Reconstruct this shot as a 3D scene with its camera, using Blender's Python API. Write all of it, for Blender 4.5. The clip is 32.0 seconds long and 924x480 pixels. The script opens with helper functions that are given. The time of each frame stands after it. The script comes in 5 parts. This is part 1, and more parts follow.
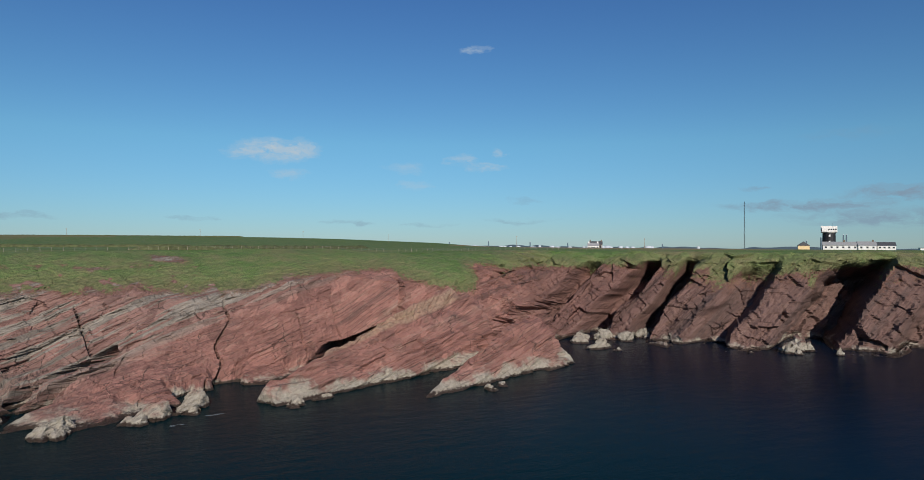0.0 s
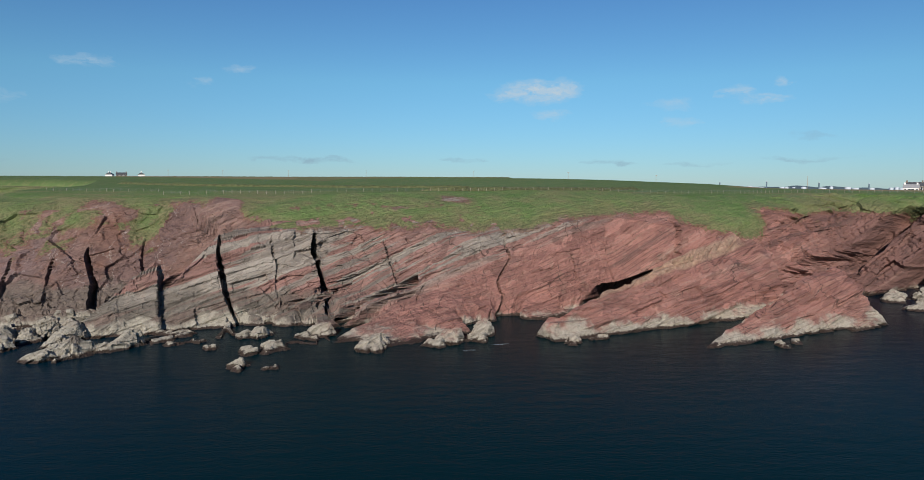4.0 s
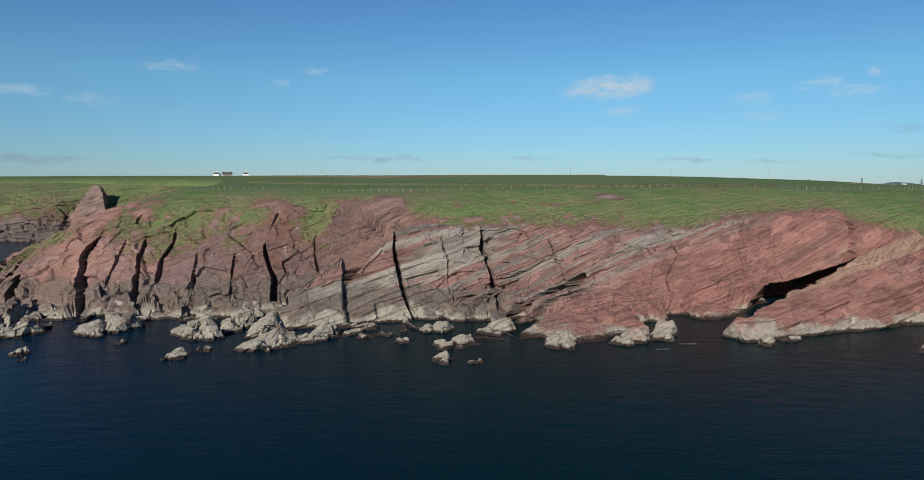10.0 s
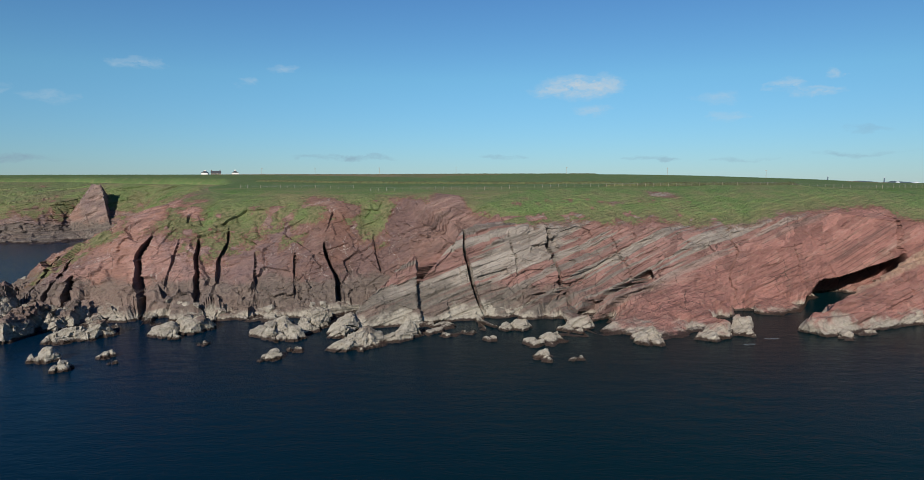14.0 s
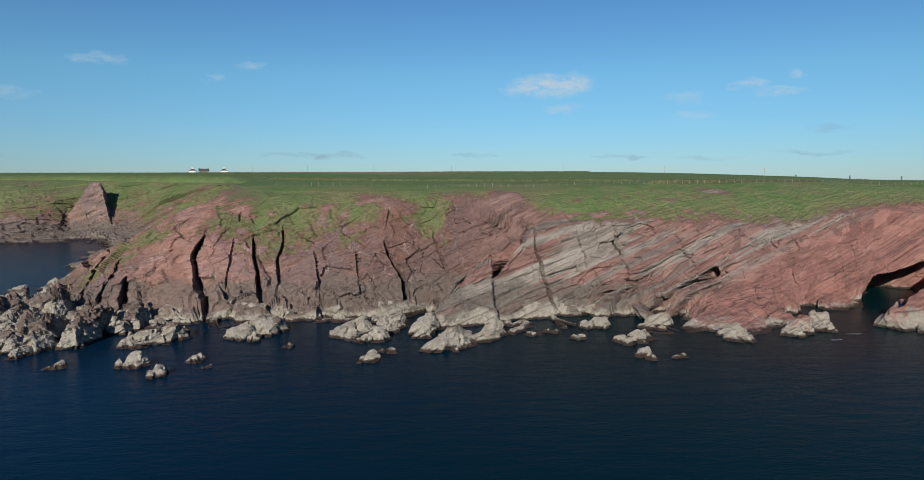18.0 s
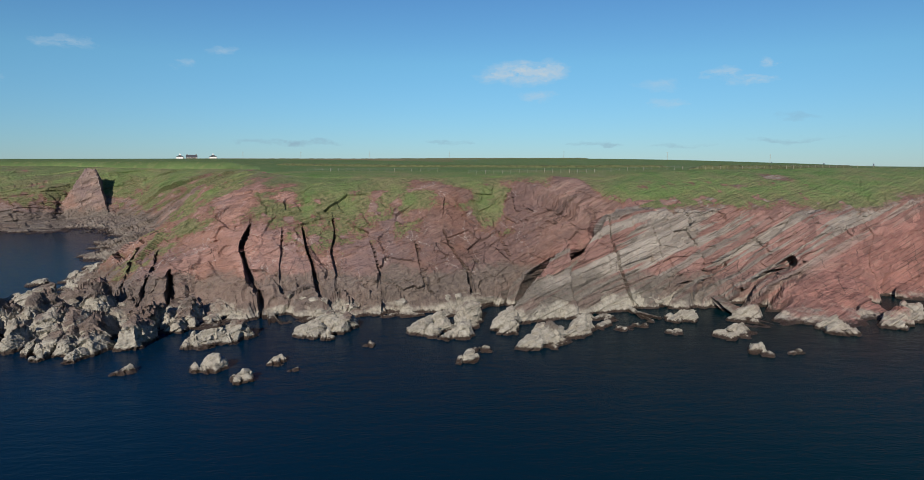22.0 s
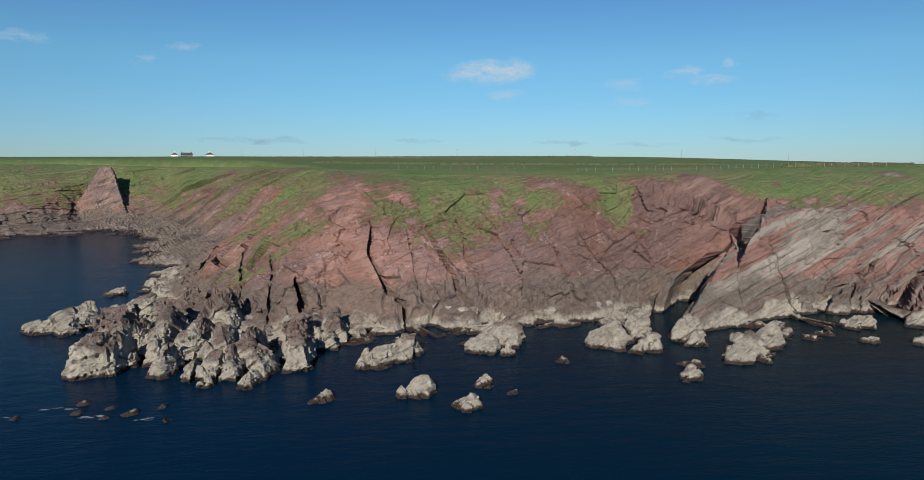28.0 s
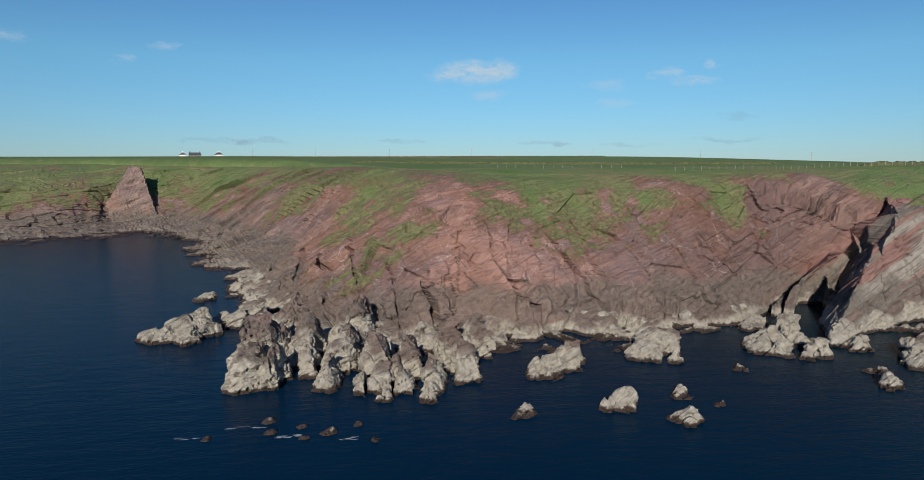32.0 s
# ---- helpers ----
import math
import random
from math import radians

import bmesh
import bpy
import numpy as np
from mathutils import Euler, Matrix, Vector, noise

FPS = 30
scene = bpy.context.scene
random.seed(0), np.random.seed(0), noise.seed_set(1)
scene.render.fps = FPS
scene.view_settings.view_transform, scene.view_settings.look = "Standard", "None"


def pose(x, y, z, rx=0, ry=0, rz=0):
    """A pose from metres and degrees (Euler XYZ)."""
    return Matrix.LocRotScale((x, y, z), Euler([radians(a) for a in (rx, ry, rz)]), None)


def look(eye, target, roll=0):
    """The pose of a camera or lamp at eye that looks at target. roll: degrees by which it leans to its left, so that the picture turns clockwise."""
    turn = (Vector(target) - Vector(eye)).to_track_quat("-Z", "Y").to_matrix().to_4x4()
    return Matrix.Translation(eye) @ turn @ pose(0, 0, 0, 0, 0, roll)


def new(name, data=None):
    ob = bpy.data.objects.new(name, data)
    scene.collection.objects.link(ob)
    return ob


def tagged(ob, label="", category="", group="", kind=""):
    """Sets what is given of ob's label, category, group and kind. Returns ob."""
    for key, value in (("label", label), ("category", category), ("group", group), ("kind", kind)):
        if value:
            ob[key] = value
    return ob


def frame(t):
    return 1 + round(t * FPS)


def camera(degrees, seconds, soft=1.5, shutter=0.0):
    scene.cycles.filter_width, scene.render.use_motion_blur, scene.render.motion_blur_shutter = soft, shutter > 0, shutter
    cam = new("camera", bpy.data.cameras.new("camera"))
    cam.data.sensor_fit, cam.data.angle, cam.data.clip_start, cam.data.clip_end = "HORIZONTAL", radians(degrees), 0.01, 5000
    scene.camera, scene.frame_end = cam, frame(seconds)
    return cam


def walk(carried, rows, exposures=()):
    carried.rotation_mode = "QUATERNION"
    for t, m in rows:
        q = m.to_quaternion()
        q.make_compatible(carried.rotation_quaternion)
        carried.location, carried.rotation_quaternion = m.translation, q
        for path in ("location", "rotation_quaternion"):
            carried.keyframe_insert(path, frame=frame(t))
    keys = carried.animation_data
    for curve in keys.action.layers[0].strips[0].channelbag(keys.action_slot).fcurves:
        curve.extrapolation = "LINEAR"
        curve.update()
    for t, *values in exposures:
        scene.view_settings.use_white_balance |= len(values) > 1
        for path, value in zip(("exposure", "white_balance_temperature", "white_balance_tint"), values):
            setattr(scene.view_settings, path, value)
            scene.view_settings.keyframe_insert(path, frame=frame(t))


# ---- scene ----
cam = camera(71.6, 32.0, soft=0.7)
METRES, EYE = 200.0, 39.0
ROWS = [
    (0.0, 0.0000, 0.0000, 0.0000, 90.36, -0.19, -27.13),
    (0.5, -0.0026, 0.0012, 0.0003, 90.33, -0.15, -24.09),
    (1.0, -0.0042, 0.0020, 0.0002, 90.13, -0.14, -21.09),
    (1.5, -0.0060, 0.0024, -0.0002, 89.45, -0.13, -18.38),
    (2.0, -0.0075, 0.0028, 0.0002, 88.41, -0.16, -15.58),
    (2.5, -0.0115, 0.0043, 0.0003, 87.38, -0.20, -12.84),
    (3.0, -0.0135, 0.0047, 0.0004, 86.42, -0.21, -10.28),
    (3.5, -0.0178, 0.0059, 0.0010, 85.38, -0.22, -7.25),
    (4.0, -0.0221, 0.0071, 0.0021, 84.97, -0.23, -4.22),
    (4.5, -0.0276, 0.0081, 0.0022, 84.96, -0.20, -2.30),
    (6.5, -0.0659, 0.0105, 0.0019, 84.86, -0.14, -0.25),
    (7.0, -0.0778, 0.0110, 0.0014, 84.86, -0.13, 1.62),
    (7.5, -0.0917, 0.0107, 0.0016, 84.85, -0.10, 2.17),
    (8.0, -0.1054, 0.0104, 0.0014, 84.85, -0.09, 2.30),
    (8.5, -0.1196, 0.0100, 0.0014, 84.82, -0.05, 2.23),
    (9.0, -0.1339, 0.0088, 0.0007, 84.83, 0.00, 2.19),
    (9.5, -0.1500, 0.0079, 0.0003, 84.83, -0.02, 2.15),
    (10.0, -0.1669, 0.0077, 0.0004, 84.80, 0.02, 1.94),
    (10.5, -0.1840, 0.0074, 0.0004, 84.76, 0.01, 1.67),
    (11.0, -0.2009, 0.0072, 0.0001, 84.76, 0.02, 1.35),
    (11.5, -0.2185, 0.0071, 0.0001, 84.73, -0.01, 1.03),
    (12.0, -0.2358, 0.0068, -0.0006, 84.75, -0.00, 0.69),
    (12.5, -0.2539, 0.0067, -0.0004, 84.73, 0.04, 0.35),
    (13.0, -0.2712, 0.0066, -0.0007, 84.72, 0.02, -0.00),
    (13.5, -0.2896, 0.0068, -0.0002, 84.69, 0.04, -0.33),
    (14.0, -0.3082, 0.0069, -0.0007, 84.70, 0.05, -0.65),
    (14.5, -0.3273, 0.0074, -0.0008, 84.70, 0.08, -0.96),
    (16.5, -0.3999, 0.0130, -0.0014, 84.55, 0.08, -2.31),
    (17.0, -0.4159, 0.0157, -0.0017, 84.55, 0.08, -2.57),
    (17.5, -0.4327, 0.0194, -0.0019, 84.54, 0.09, -2.90),
    (18.0, -0.4481, 0.0241, -0.0023, 84.53, 0.09, -3.21),
    (18.5, -0.4639, 0.0300, -0.0026, 84.54, 0.09, -3.47),
    (19.0, -0.4785, 0.0371, -0.0031, 84.54, 0.11, -3.75),
    (19.5, -0.4938, 0.0460, -0.0035, 84.52, 0.12, -4.01),
    (20.0, -0.5096, 0.0552, -0.0040, 84.51, 0.11, -4.26),
    (20.5, -0.5248, 0.0641, -0.0047, 84.50, 0.09, -4.52),
    (21.0, -0.5404, 0.0724, -0.0056, 84.24, 0.08, -4.81),
    (21.5, -0.5562, 0.0810, -0.0061, 83.74, 0.06, -5.10),
    (22.0, -0.5718, 0.0894, -0.0058, 83.41, 0.04, -5.38),
    (22.5, -0.5881, 0.0977, -0.0060, 83.39, 0.06, -5.60),
    (23.0, -0.6046, 0.1057, -0.0065, 83.38, 0.05, -5.87),
    (23.5, -0.6222, 0.1138, -0.0067, 83.37, 0.03, -6.13),
    (24.0, -0.6407, 0.1224, -0.0067, 83.34, 0.04, -6.39),
    (24.5, -0.6591, 0.1303, -0.0071, 83.34, 0.03, -6.66),
    (25.0, -0.6767, 0.1377, -0.0069, 83.31, 0.04, -6.91),
    (25.5, -0.6951, 0.1449, -0.0070, 83.31, 0.02, -7.14),
    (27.5, -0.7684, 0.1739, -0.0068, 83.24, 0.08, -8.02),
    (28.0, -0.7878, 0.1812, -0.0072, 83.26, 0.08, -8.23),
    (28.5, -0.8076, 0.1885, -0.0075, 83.26, 0.10, -8.44),
    (29.0, -0.8268, 0.1954, -0.0078, 83.27, 0.10, -8.61),
    (29.5, -0.8476, 0.2023, -0.0084, 83.28, 0.08, -8.81),
    (30.0, -0.8682, 0.2099, -0.0085, 83.29, 0.05, -8.96),
    (30.5, -0.8889, 0.2180, -0.0086, 83.28, 0.07, -9.09),
    (31.0, -0.9087, 0.2259, -0.0091, 83.30, 0.06, -9.29),
    (31.5, -0.9299, 0.2344, -0.0096, 83.29, 0.09, -9.47),
    (32.0, -0.9500, 0.2425, -0.0098, 83.30, 0.10, -9.62),
]
walk(cam, [(t, pose(METRES * x, METRES * y, EYE + METRES * z, rx, ry, rz)) for t, x, y, z, rx, ry, rz in ROWS],
     exposures=[(0.0, -0.15), (2.0, -0.08), (4.0, 0.0), (32.0, 0.0)])

# ---- light ----
SUN_FROM = Vector((-0.28, -0.96, 0.0)).normalized()
SUN_ELEV = radians(25)
sun = new("sun", bpy.data.lights.new("sun", "SUN"))
sun.data.energy, sun.data.angle, sun.data.color = 5.5, radians(0.5), (1.0, 0.935, 0.86)
sun.matrix_world = look((SUN_FROM * math.cos(SUN_ELEV) + Vector((0, 0, math.sin(SUN_ELEV)))) * 300, (0, 0, 0))

world = bpy.data.worlds.new("world")
scene.world = world
world.use_nodes = True


# azimuth from north (+y) to the east, elevation, half width, half height in degrees, and thickness of each cloud
CLOUDS = [
    (10.9, 8.0, 4.6, 1.15, 1.0), (11.9, 6.0, 2.2, 0.5, 0.45), (22.6, 6.7, 2.0, 0.6, 0.35), (22.7, 5.2, 1.5, 0.45, 0.35), (26.9, 7.4, 2.0, 0.6, 0.6),
    (28.9, 6.9, 1.8, 0.45, 0.6), (30.6, 8.2, 1.0, 0.5, 0.6), (-26.0, 9.1, 2.3, 0.6, 0.5), (-35.8, 6.7, 2.4, 0.6, 0.4), (-31.5, 6.2, 1.6, 0.5, 0.3), (27.8, 16.9, 1.6, 0.4, 0.6), (-14.6, 9.3, 1.4, 0.4, 0.4), (-18.0, 8.1, 0.9, 0.3, 0.35),
]
LOW_CLOUDS = [
    (-9.2, 2.0, 5.0, 0.36, 0.6), (-35.7, 1.7, 5.0, 0.4, 0.7), (4.4, 2.1, 2.2, 0.22, 0.5), (17.0, 1.9, 2.4, 0.25, 0.5), (23.4, 1.7, 3.0, 0.25, 0.35),
    (32.1, 2.0, 3.5, 0.3, 0.4), (55.5, 3.1, 7.0, 0.55, 1.0), (62.5, 3.9, 6.0, 0.75, 1.0), (61.0, 2.1, 8.0, 0.8, 0.8), (52.1, 4.6, 1.6, 0.25, 0.6),
    (32.5, 3.8, 2.0, 0.35, 0.25), (58.5, 8.5, 3.5, 0.6, 0.2),
]


def link_world():
    nt = world.node_tree
    nt.nodes.clear()

    def node(kind, *values):
        n = nt.nodes.new(kind)
        for sock, v in zip(n.inputs, values):
            if isinstance(v, bpy.types.NodeSocket):
                nt.links.new(v, sock)
            elif v is not None:
                sock.default_value = v
        return n

    def calc(op, a, b=0.0, c=0.0, clamp=False):
        n = node("ShaderNodeMath", a, b, c)
        n.operation, n.use_clamp = op, clamp
        return n.outputs[0]

    def blend(fac, a, b, how="MIX"):
        n = nt.nodes.new("ShaderNodeMix")
        n.data_type, n.blend_type = "RGBA", how
        for sock, v in ((n.inputs[0], fac), (n.inputs[6], a), (n.inputs[7], b)):
            if isinstance(v, bpy.types.NodeSocket):
                nt.links.new(v, sock)
            else:
                sock.default_value = v
        return n.outputs[2]

    out = node("ShaderNodeOutputWorld")
    sky = node("ShaderNodeTexSky")
    sky.sky_type, sky.sun_disc = "NISHITA", False
    sky.sun_elevation = SUN_ELEV
    sky.sun_rotation = math.atan2(SUN_FROM.x, SUN_FROM.y)
    sky.altitude, sky.air_density, sky.dust_density, sky.ozone_density = 0, 1.0, 0.0, 3.0
    way = node("ShaderNodeTexCoord").outputs["Generated"]
    xyz = node("ShaderNodeSeparateXYZ", way)
    az = calc("MULTIPLY", calc("ARCTAN2", xyz.outputs[0], xyz.outputs[1]), 180 / math.pi)
    el = calc("MULTIPLY", calc("ARCSINE", xyz.outputs[2]), 180 / math.pi)
    # clear maritime air: bluer towards the horizon than the plain model
    tint = nt.nodes.new("ShaderNodeValToRGB")
    stops = [tint.color_ramp.elements[0], tint.color_ramp.elements.new(0.146), tint.color_ramp.elements.new(0.417), tint.color_ramp.elements[-1]]
    for e, p, c in zip(stops, (0.0, 0.146, 0.417, 1.0), (SKY_LOW, SKY_MID, SKY_TOP, SKY_ZENITH)):
        e.position, e.color = p, (*c, 1)
    nt.links.new(calc("DIVIDE", el, 60.0, clamp=True), tint.inputs[0])
    colour = blend(1.0, sky.outputs[0], tint.outputs[0], "MULTIPLY")
    rough = node("ShaderNodeTexNoise", node("ShaderNodeCombineXYZ", calc("MULTIPLY", az, 0.5), el, 3.0).outputs[0], None, 0.9, 4.0, 0.6)
    shift = node("ShaderNodeSeparateColor", rough.outputs[1])
    az = calc("MULTIPLY_ADD", calc("SUBTRACT", shift.outputs[0], 0.5), 5.0, az)
    el = calc("MULTIPLY_ADD", calc("SUBTRACT", shift.outputs[1], 0.5), 1.3, el)
    flat = node("ShaderNodeCombineXYZ", calc("MULTIPLY", az, 0.30), calc("MULTIPLY", el, 0.75), 0.0).outputs[0]
    puff = node("ShaderNodeTexNoise", flat, None, 1.6, 6.0, 0.62).outputs[0]
    for group, tone in ((CLOUDS, CLOUD_LIT), (LOW_CLOUDS, CLOUD_GREY)):
        cover = 0.0
        for a, e, w, h, thick in group:
            u = calc("DIVIDE", calc("SUBTRACT", az, a), w)
            v = calc("DIVIDE", calc("SUBTRACT", el, e), h)
            d = calc("ADD", calc("MULTIPLY", u, u), calc("MULTIPLY", v, v))
            body = calc("MULTIPLY", calc("MULTIPLY_ADD", d, -1.0, 1.0, clamp=True), thick)
            cover = calc("MAXIMUM", cover, body)
        soft = calc("MULTIPLY", cover, calc("MULTIPLY_ADD", puff, 4.2, -1.45, clamp=True), clamp=True)
        colour = blend(calc("MULTIPLY", soft, 0.95), colour, (*tone, 1))
    nt.links.new(node("ShaderNodeBackground", colour, SKY_POWER).outputs[0], out.inputs[0])


SKY_POWER = 0.088
SKY_LOW, SKY_MID, SKY_TOP = (0.42, 0.635, 0.97), (0.54, 0.88, 1.02), (0.41, 0.68, 1.05)
SKY_ZENITH = (0.20, 0.40, 0.80)
CLOUD_LIT, CLOUD_GREY = (5.6, 6.8, 7.8), (2.7, 3.8, 5.0)
link_world()


# ---- materials ----
class Nodes:
    """Short hand for building a node material."""

    def __init__(self, name):
        self.mat = bpy.data.materials.new(name)
        self.mat.use_nodes = True
        self.nt = self.mat.node_tree
        self.bsdf = self.nt.nodes["Principled BSDF"]

    def put(self, socket, value):
        if isinstance(value, bpy.types.NodeSocket):
            self.nt.links.new(value, socket)
        elif isinstance(value, (tuple, list)) and len(value) == 3 and socket.type == "RGBA":
            socket.default_value = (*value, 1)
        else:
            socket.default_value = value

    def node(self, kind, **inputs):
        n = self.nt.nodes.new(kind)
        for k, v in inputs.items():
            self.put(n.inputs[int(k[1:])] if k[0] == "i" and k[1:].isdigit() else n.inputs[k], v)
        return n

    def math(self, op, a, b=0.0, c=0.0, clamp=False):
        n = self.nt.nodes.new("ShaderNodeMath")
        n.operation, n.use_clamp = op, clamp
        for s, v in zip(n.inputs, (a, b, c)):
            self.put(s, v)
        return n.outputs[0]

    def vec(self, op, a, b=(0, 0, 0)):
        n = self.nt.nodes.new("ShaderNodeVectorMath")
        n.operation = op
        self.put(n.inputs[0], a)
        self.put(n.inputs[1], b)
        return n.outputs["Value"] if op == "DOT_PRODUCT" else n.outputs[0]

    def stir(self, P, scale, detail, amount):
        """A wandering offset for texture places."""
        return self.vec("MULTIPLY", self.vec("SUBTRACT", self.noise(P, scale, detail, 0.6, 1), (0.5, 0.5, 0.5)), (amount, amount, amount))

    def where(self):
        return self.nt.nodes.new("ShaderNodeNewGeometry")

    def noise(self, vector, scale, detail=4.0, rough=0.55, out=0):
        n = self.node("ShaderNodeTexNoise", Vector=vector, Scale=scale, Detail=detail, Roughness=rough)
        return n.outputs[out]

    def ramp(self, fac, stops, ease="LINEAR"):
        n = self.nt.nodes.new("ShaderNodeValToRGB")
        r = n.color_ramp
        r.interpolation = ease
        while len(r.elements) < len(stops):
            r.elements.new(0.5)
        for e, (p, c) in zip(r.elements, stops):
            e.position, e.color = p, (*c, 1)
        self.put(n.inputs[0], fac)
        return n.outputs[0]

    def step(self, v, lo, hi):
        n = self.nt.nodes.new("ShaderNodeMapRange")
        n.interpolation_type = "SMOOTHSTEP"
        for s, x in zip(n.inputs, (v, lo, hi, 0.0, 1.0)):
            self.put(s, x)
        return n.outputs[0]

    def mix(self, fac, a, b, how="MIX"):
        n = self.nt.nodes.new("ShaderNodeMix")
        n.data_type, n.blend_type = "RGBA", how
        self.put(n.inputs[0], fac)
        self.put(n.inputs[6], a)
        self.put(n.inputs[7], b)
        return n.outputs[2]

    def bump(self, height, strength, distance):
        n = self.node("ShaderNodeBump", Height=height, Strength=strength, Distance=distance)
        self.put(self.bsdf.inputs["Normal"], n.outputs[0])

    def done(self, color, rough=0.8, spec=0.3, metal=0.0):
        self.put(self.bsdf.inputs["Base Color"], color)
        self.put(self.bsdf.inputs["Roughness"], rough)
        self.put(self.bsdf.inputs["Specular IOR Level"], spec)
        self.put(self.bsdf.inputs["Metallic"], metal)
        return self.mat


BED = Vector((-0.42, 0.55, 0.62)).normalized()      # normal of the bedding
STRIKE = Vector((-0.55, -0.42, 0.0)).normalized()   # horizontal way along the beds, out to sea
DIP = BED.cross(STRIKE).normalized()


def rock_material(name, veg=True, pale_lo=0.9, pale_hi=3.0):
    m = Nodes(name)
    g = m.where()
    P = g.outputs["Position"]
    warp = m.noise(P, 0.05, 3, 0.5)
    q = m.math("ADD", m.vec("DOT_PRODUCT", P, BED), m.math("MULTIPLY", m.math("SUBTRACT", warp, 0.5), 1.3))
    s = m.vec("DOT_PRODUCT", P, STRIKE)
    xyz = m.node("ShaderNodeSeparateXYZ", Vector=P)
    z = xyz.outputs[2]
    bed = m.node("ShaderNodeCombineXYZ", X=m.math("MULTIPLY", q, 0.22), Y=m.math("MULTIPLY", s, 0.010), Z=m.math("MULTIPLY", z, 0.006))
    thick = m.noise(bed.outputs[0], 1.0, 2, 0.6)
    fine = m.noise(bed.outputs[0], 6.0, 4, 0.7)
    hair = m.noise(bed.outputs[0], 24.0, 3, 0.6)
    blotch = m.noise(P, 0.11, 5, 0.6)
    grain = m.noise(P, 0.9, 5, 0.7)
    band = m.math("ADD", m.math("MULTIPLY", thick, 0.58), m.math("MULTIPLY", fine, 0.42))
    broad = m.math("ADD", m.math("MULTIPLY", thick, 0.84), m.math("MULTIPLY", fine, 0.16))
    red = m.ramp(band, [(0.36, (0.150, 0.080, 0.068)), (0.42, (0.240, 0.118, 0.098)), (0.53, (0.278, 0.137, 0.112)), (0.60, (0.290, 0.160, 0.130)), (0.66, (0.34, 0.22, 0.175))])
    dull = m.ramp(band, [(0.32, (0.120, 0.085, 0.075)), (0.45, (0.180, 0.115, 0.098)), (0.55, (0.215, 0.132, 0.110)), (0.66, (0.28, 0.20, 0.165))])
    grey = m.ramp(broad, [(0.36, (0.15, 0.135, 0.115)), (0.437, (0.21, 0.190, 0.163)), (0.447, (0.215, 0.130, 0.112)), (0.53, (0.235, 0.133, 0.113)), (0.538, (0.215, 0.198, 0.168)), (0.63, (0.30, 0.28, 0.24))])
    # dull western beds; east of x 105 dull stands in for the bay's shade
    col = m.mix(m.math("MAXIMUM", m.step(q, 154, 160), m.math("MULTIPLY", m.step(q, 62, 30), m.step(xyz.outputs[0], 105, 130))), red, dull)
    greys = m.math("MULTIPLY", m.step(q, 111, 121), m.math("SUBTRACT", 1.0, m.step(q, 154, 157)))
    col = m.mix(m.math("MULTIPLY", greys, 0.92), col, grey)
    pink = m.math("MULTIPLY", m.step(xyz.outputs[0], -195, -160), m.math("SUBTRACT", 1.0, m.step(xyz.outputs[0], -150, -115)))
    rusty = m.math("MULTIPLY", m.step(xyz.outputs[0], -205, -235), 0.6)
    col = m.mix(rusty, col, m.ramp(band, [(0.4, (0.13, 0.105, 0.088)), (0.5, (0.21, 0.165, 0.135)), (0.6, (0.26, 0.185, 0.15))]))
    col = m.mix(m.math("MULTIPLY", pink, 0.65), col, (0.36, 0.205, 0.166))
    col = m.mix(m.math("MULTIPLY", m.step(blotch, 0.54, 0.74), 0.28), col, (0.085, 0.066, 0.058))
    col = m.mix(m.math("MULTIPLY", m.step(m.noise(P, 0.2, 6, 0.65), 0.56, 0.70), 0.30), col, (0.26, 0.19, 0.145))
    col = m.mix(m.math("MULTIPLY", m.step(grain, 0.52, 0.66), 0.30), col, (0.29, 0.21, 0.165))
    col = m.mix(m.math("MULTIPLY", m.step(grain, 0.42, 0.30), 0.35), col, (0.055, 0.038, 0.033))
    # thin dark partings along the beds, and a few joints across them: crack shadow put into the colour
    hard = m.math("SUBTRACT", 0.50, m.math("MULTIPLY", m.step(q, 150, 160), 0.6))
    part_q = m.math("ADD", m.math("MULTIPLY", q, 0.75), m.math("MULTIPLY", m.noise(P, 0.22, 3, 0.6), 0.22))
    lines = m.node("ShaderNodeTexVoronoi", Scale=1.0)
    lines.voronoi_dimensions, lines.feature = "1D", "DISTANCE_TO_EDGE"
    m.put(lines.inputs["W"], part_q)
    gap = m.math("SUBTRACT", 1.0, m.step(lines.outputs[0], 0.05, 0.10))
    col = m.mix(m.math("MULTIPLY", gap, m.math("MULTIPLY", m.step(m.noise(P, 0.10, 3, 0.55), 0.46, 0.60), hard)), col, (0.035, 0.026, 0.023))
    across = m.node("ShaderNodeCombineXYZ", X=m.math("MULTIPLY", q, 0.10), Y=m.math("MULTIPLY", s, 0.17), Z=m.math("MULTIPLY", m.vec("DOT_PRODUCT", P, DIP), 0.05))
    joint = m.node("ShaderNodeTexVoronoi", Vector=m.vec("ADD", across.outputs[0], m.stir(P, 0.5, 3, 0.24)), Scale=1.0)
    joint.feature = "DISTANCE_TO_EDGE"
    gap = m.math("SUBTRACT", 1.0, m.step(joint.outputs[0], 0.006, 0.02))
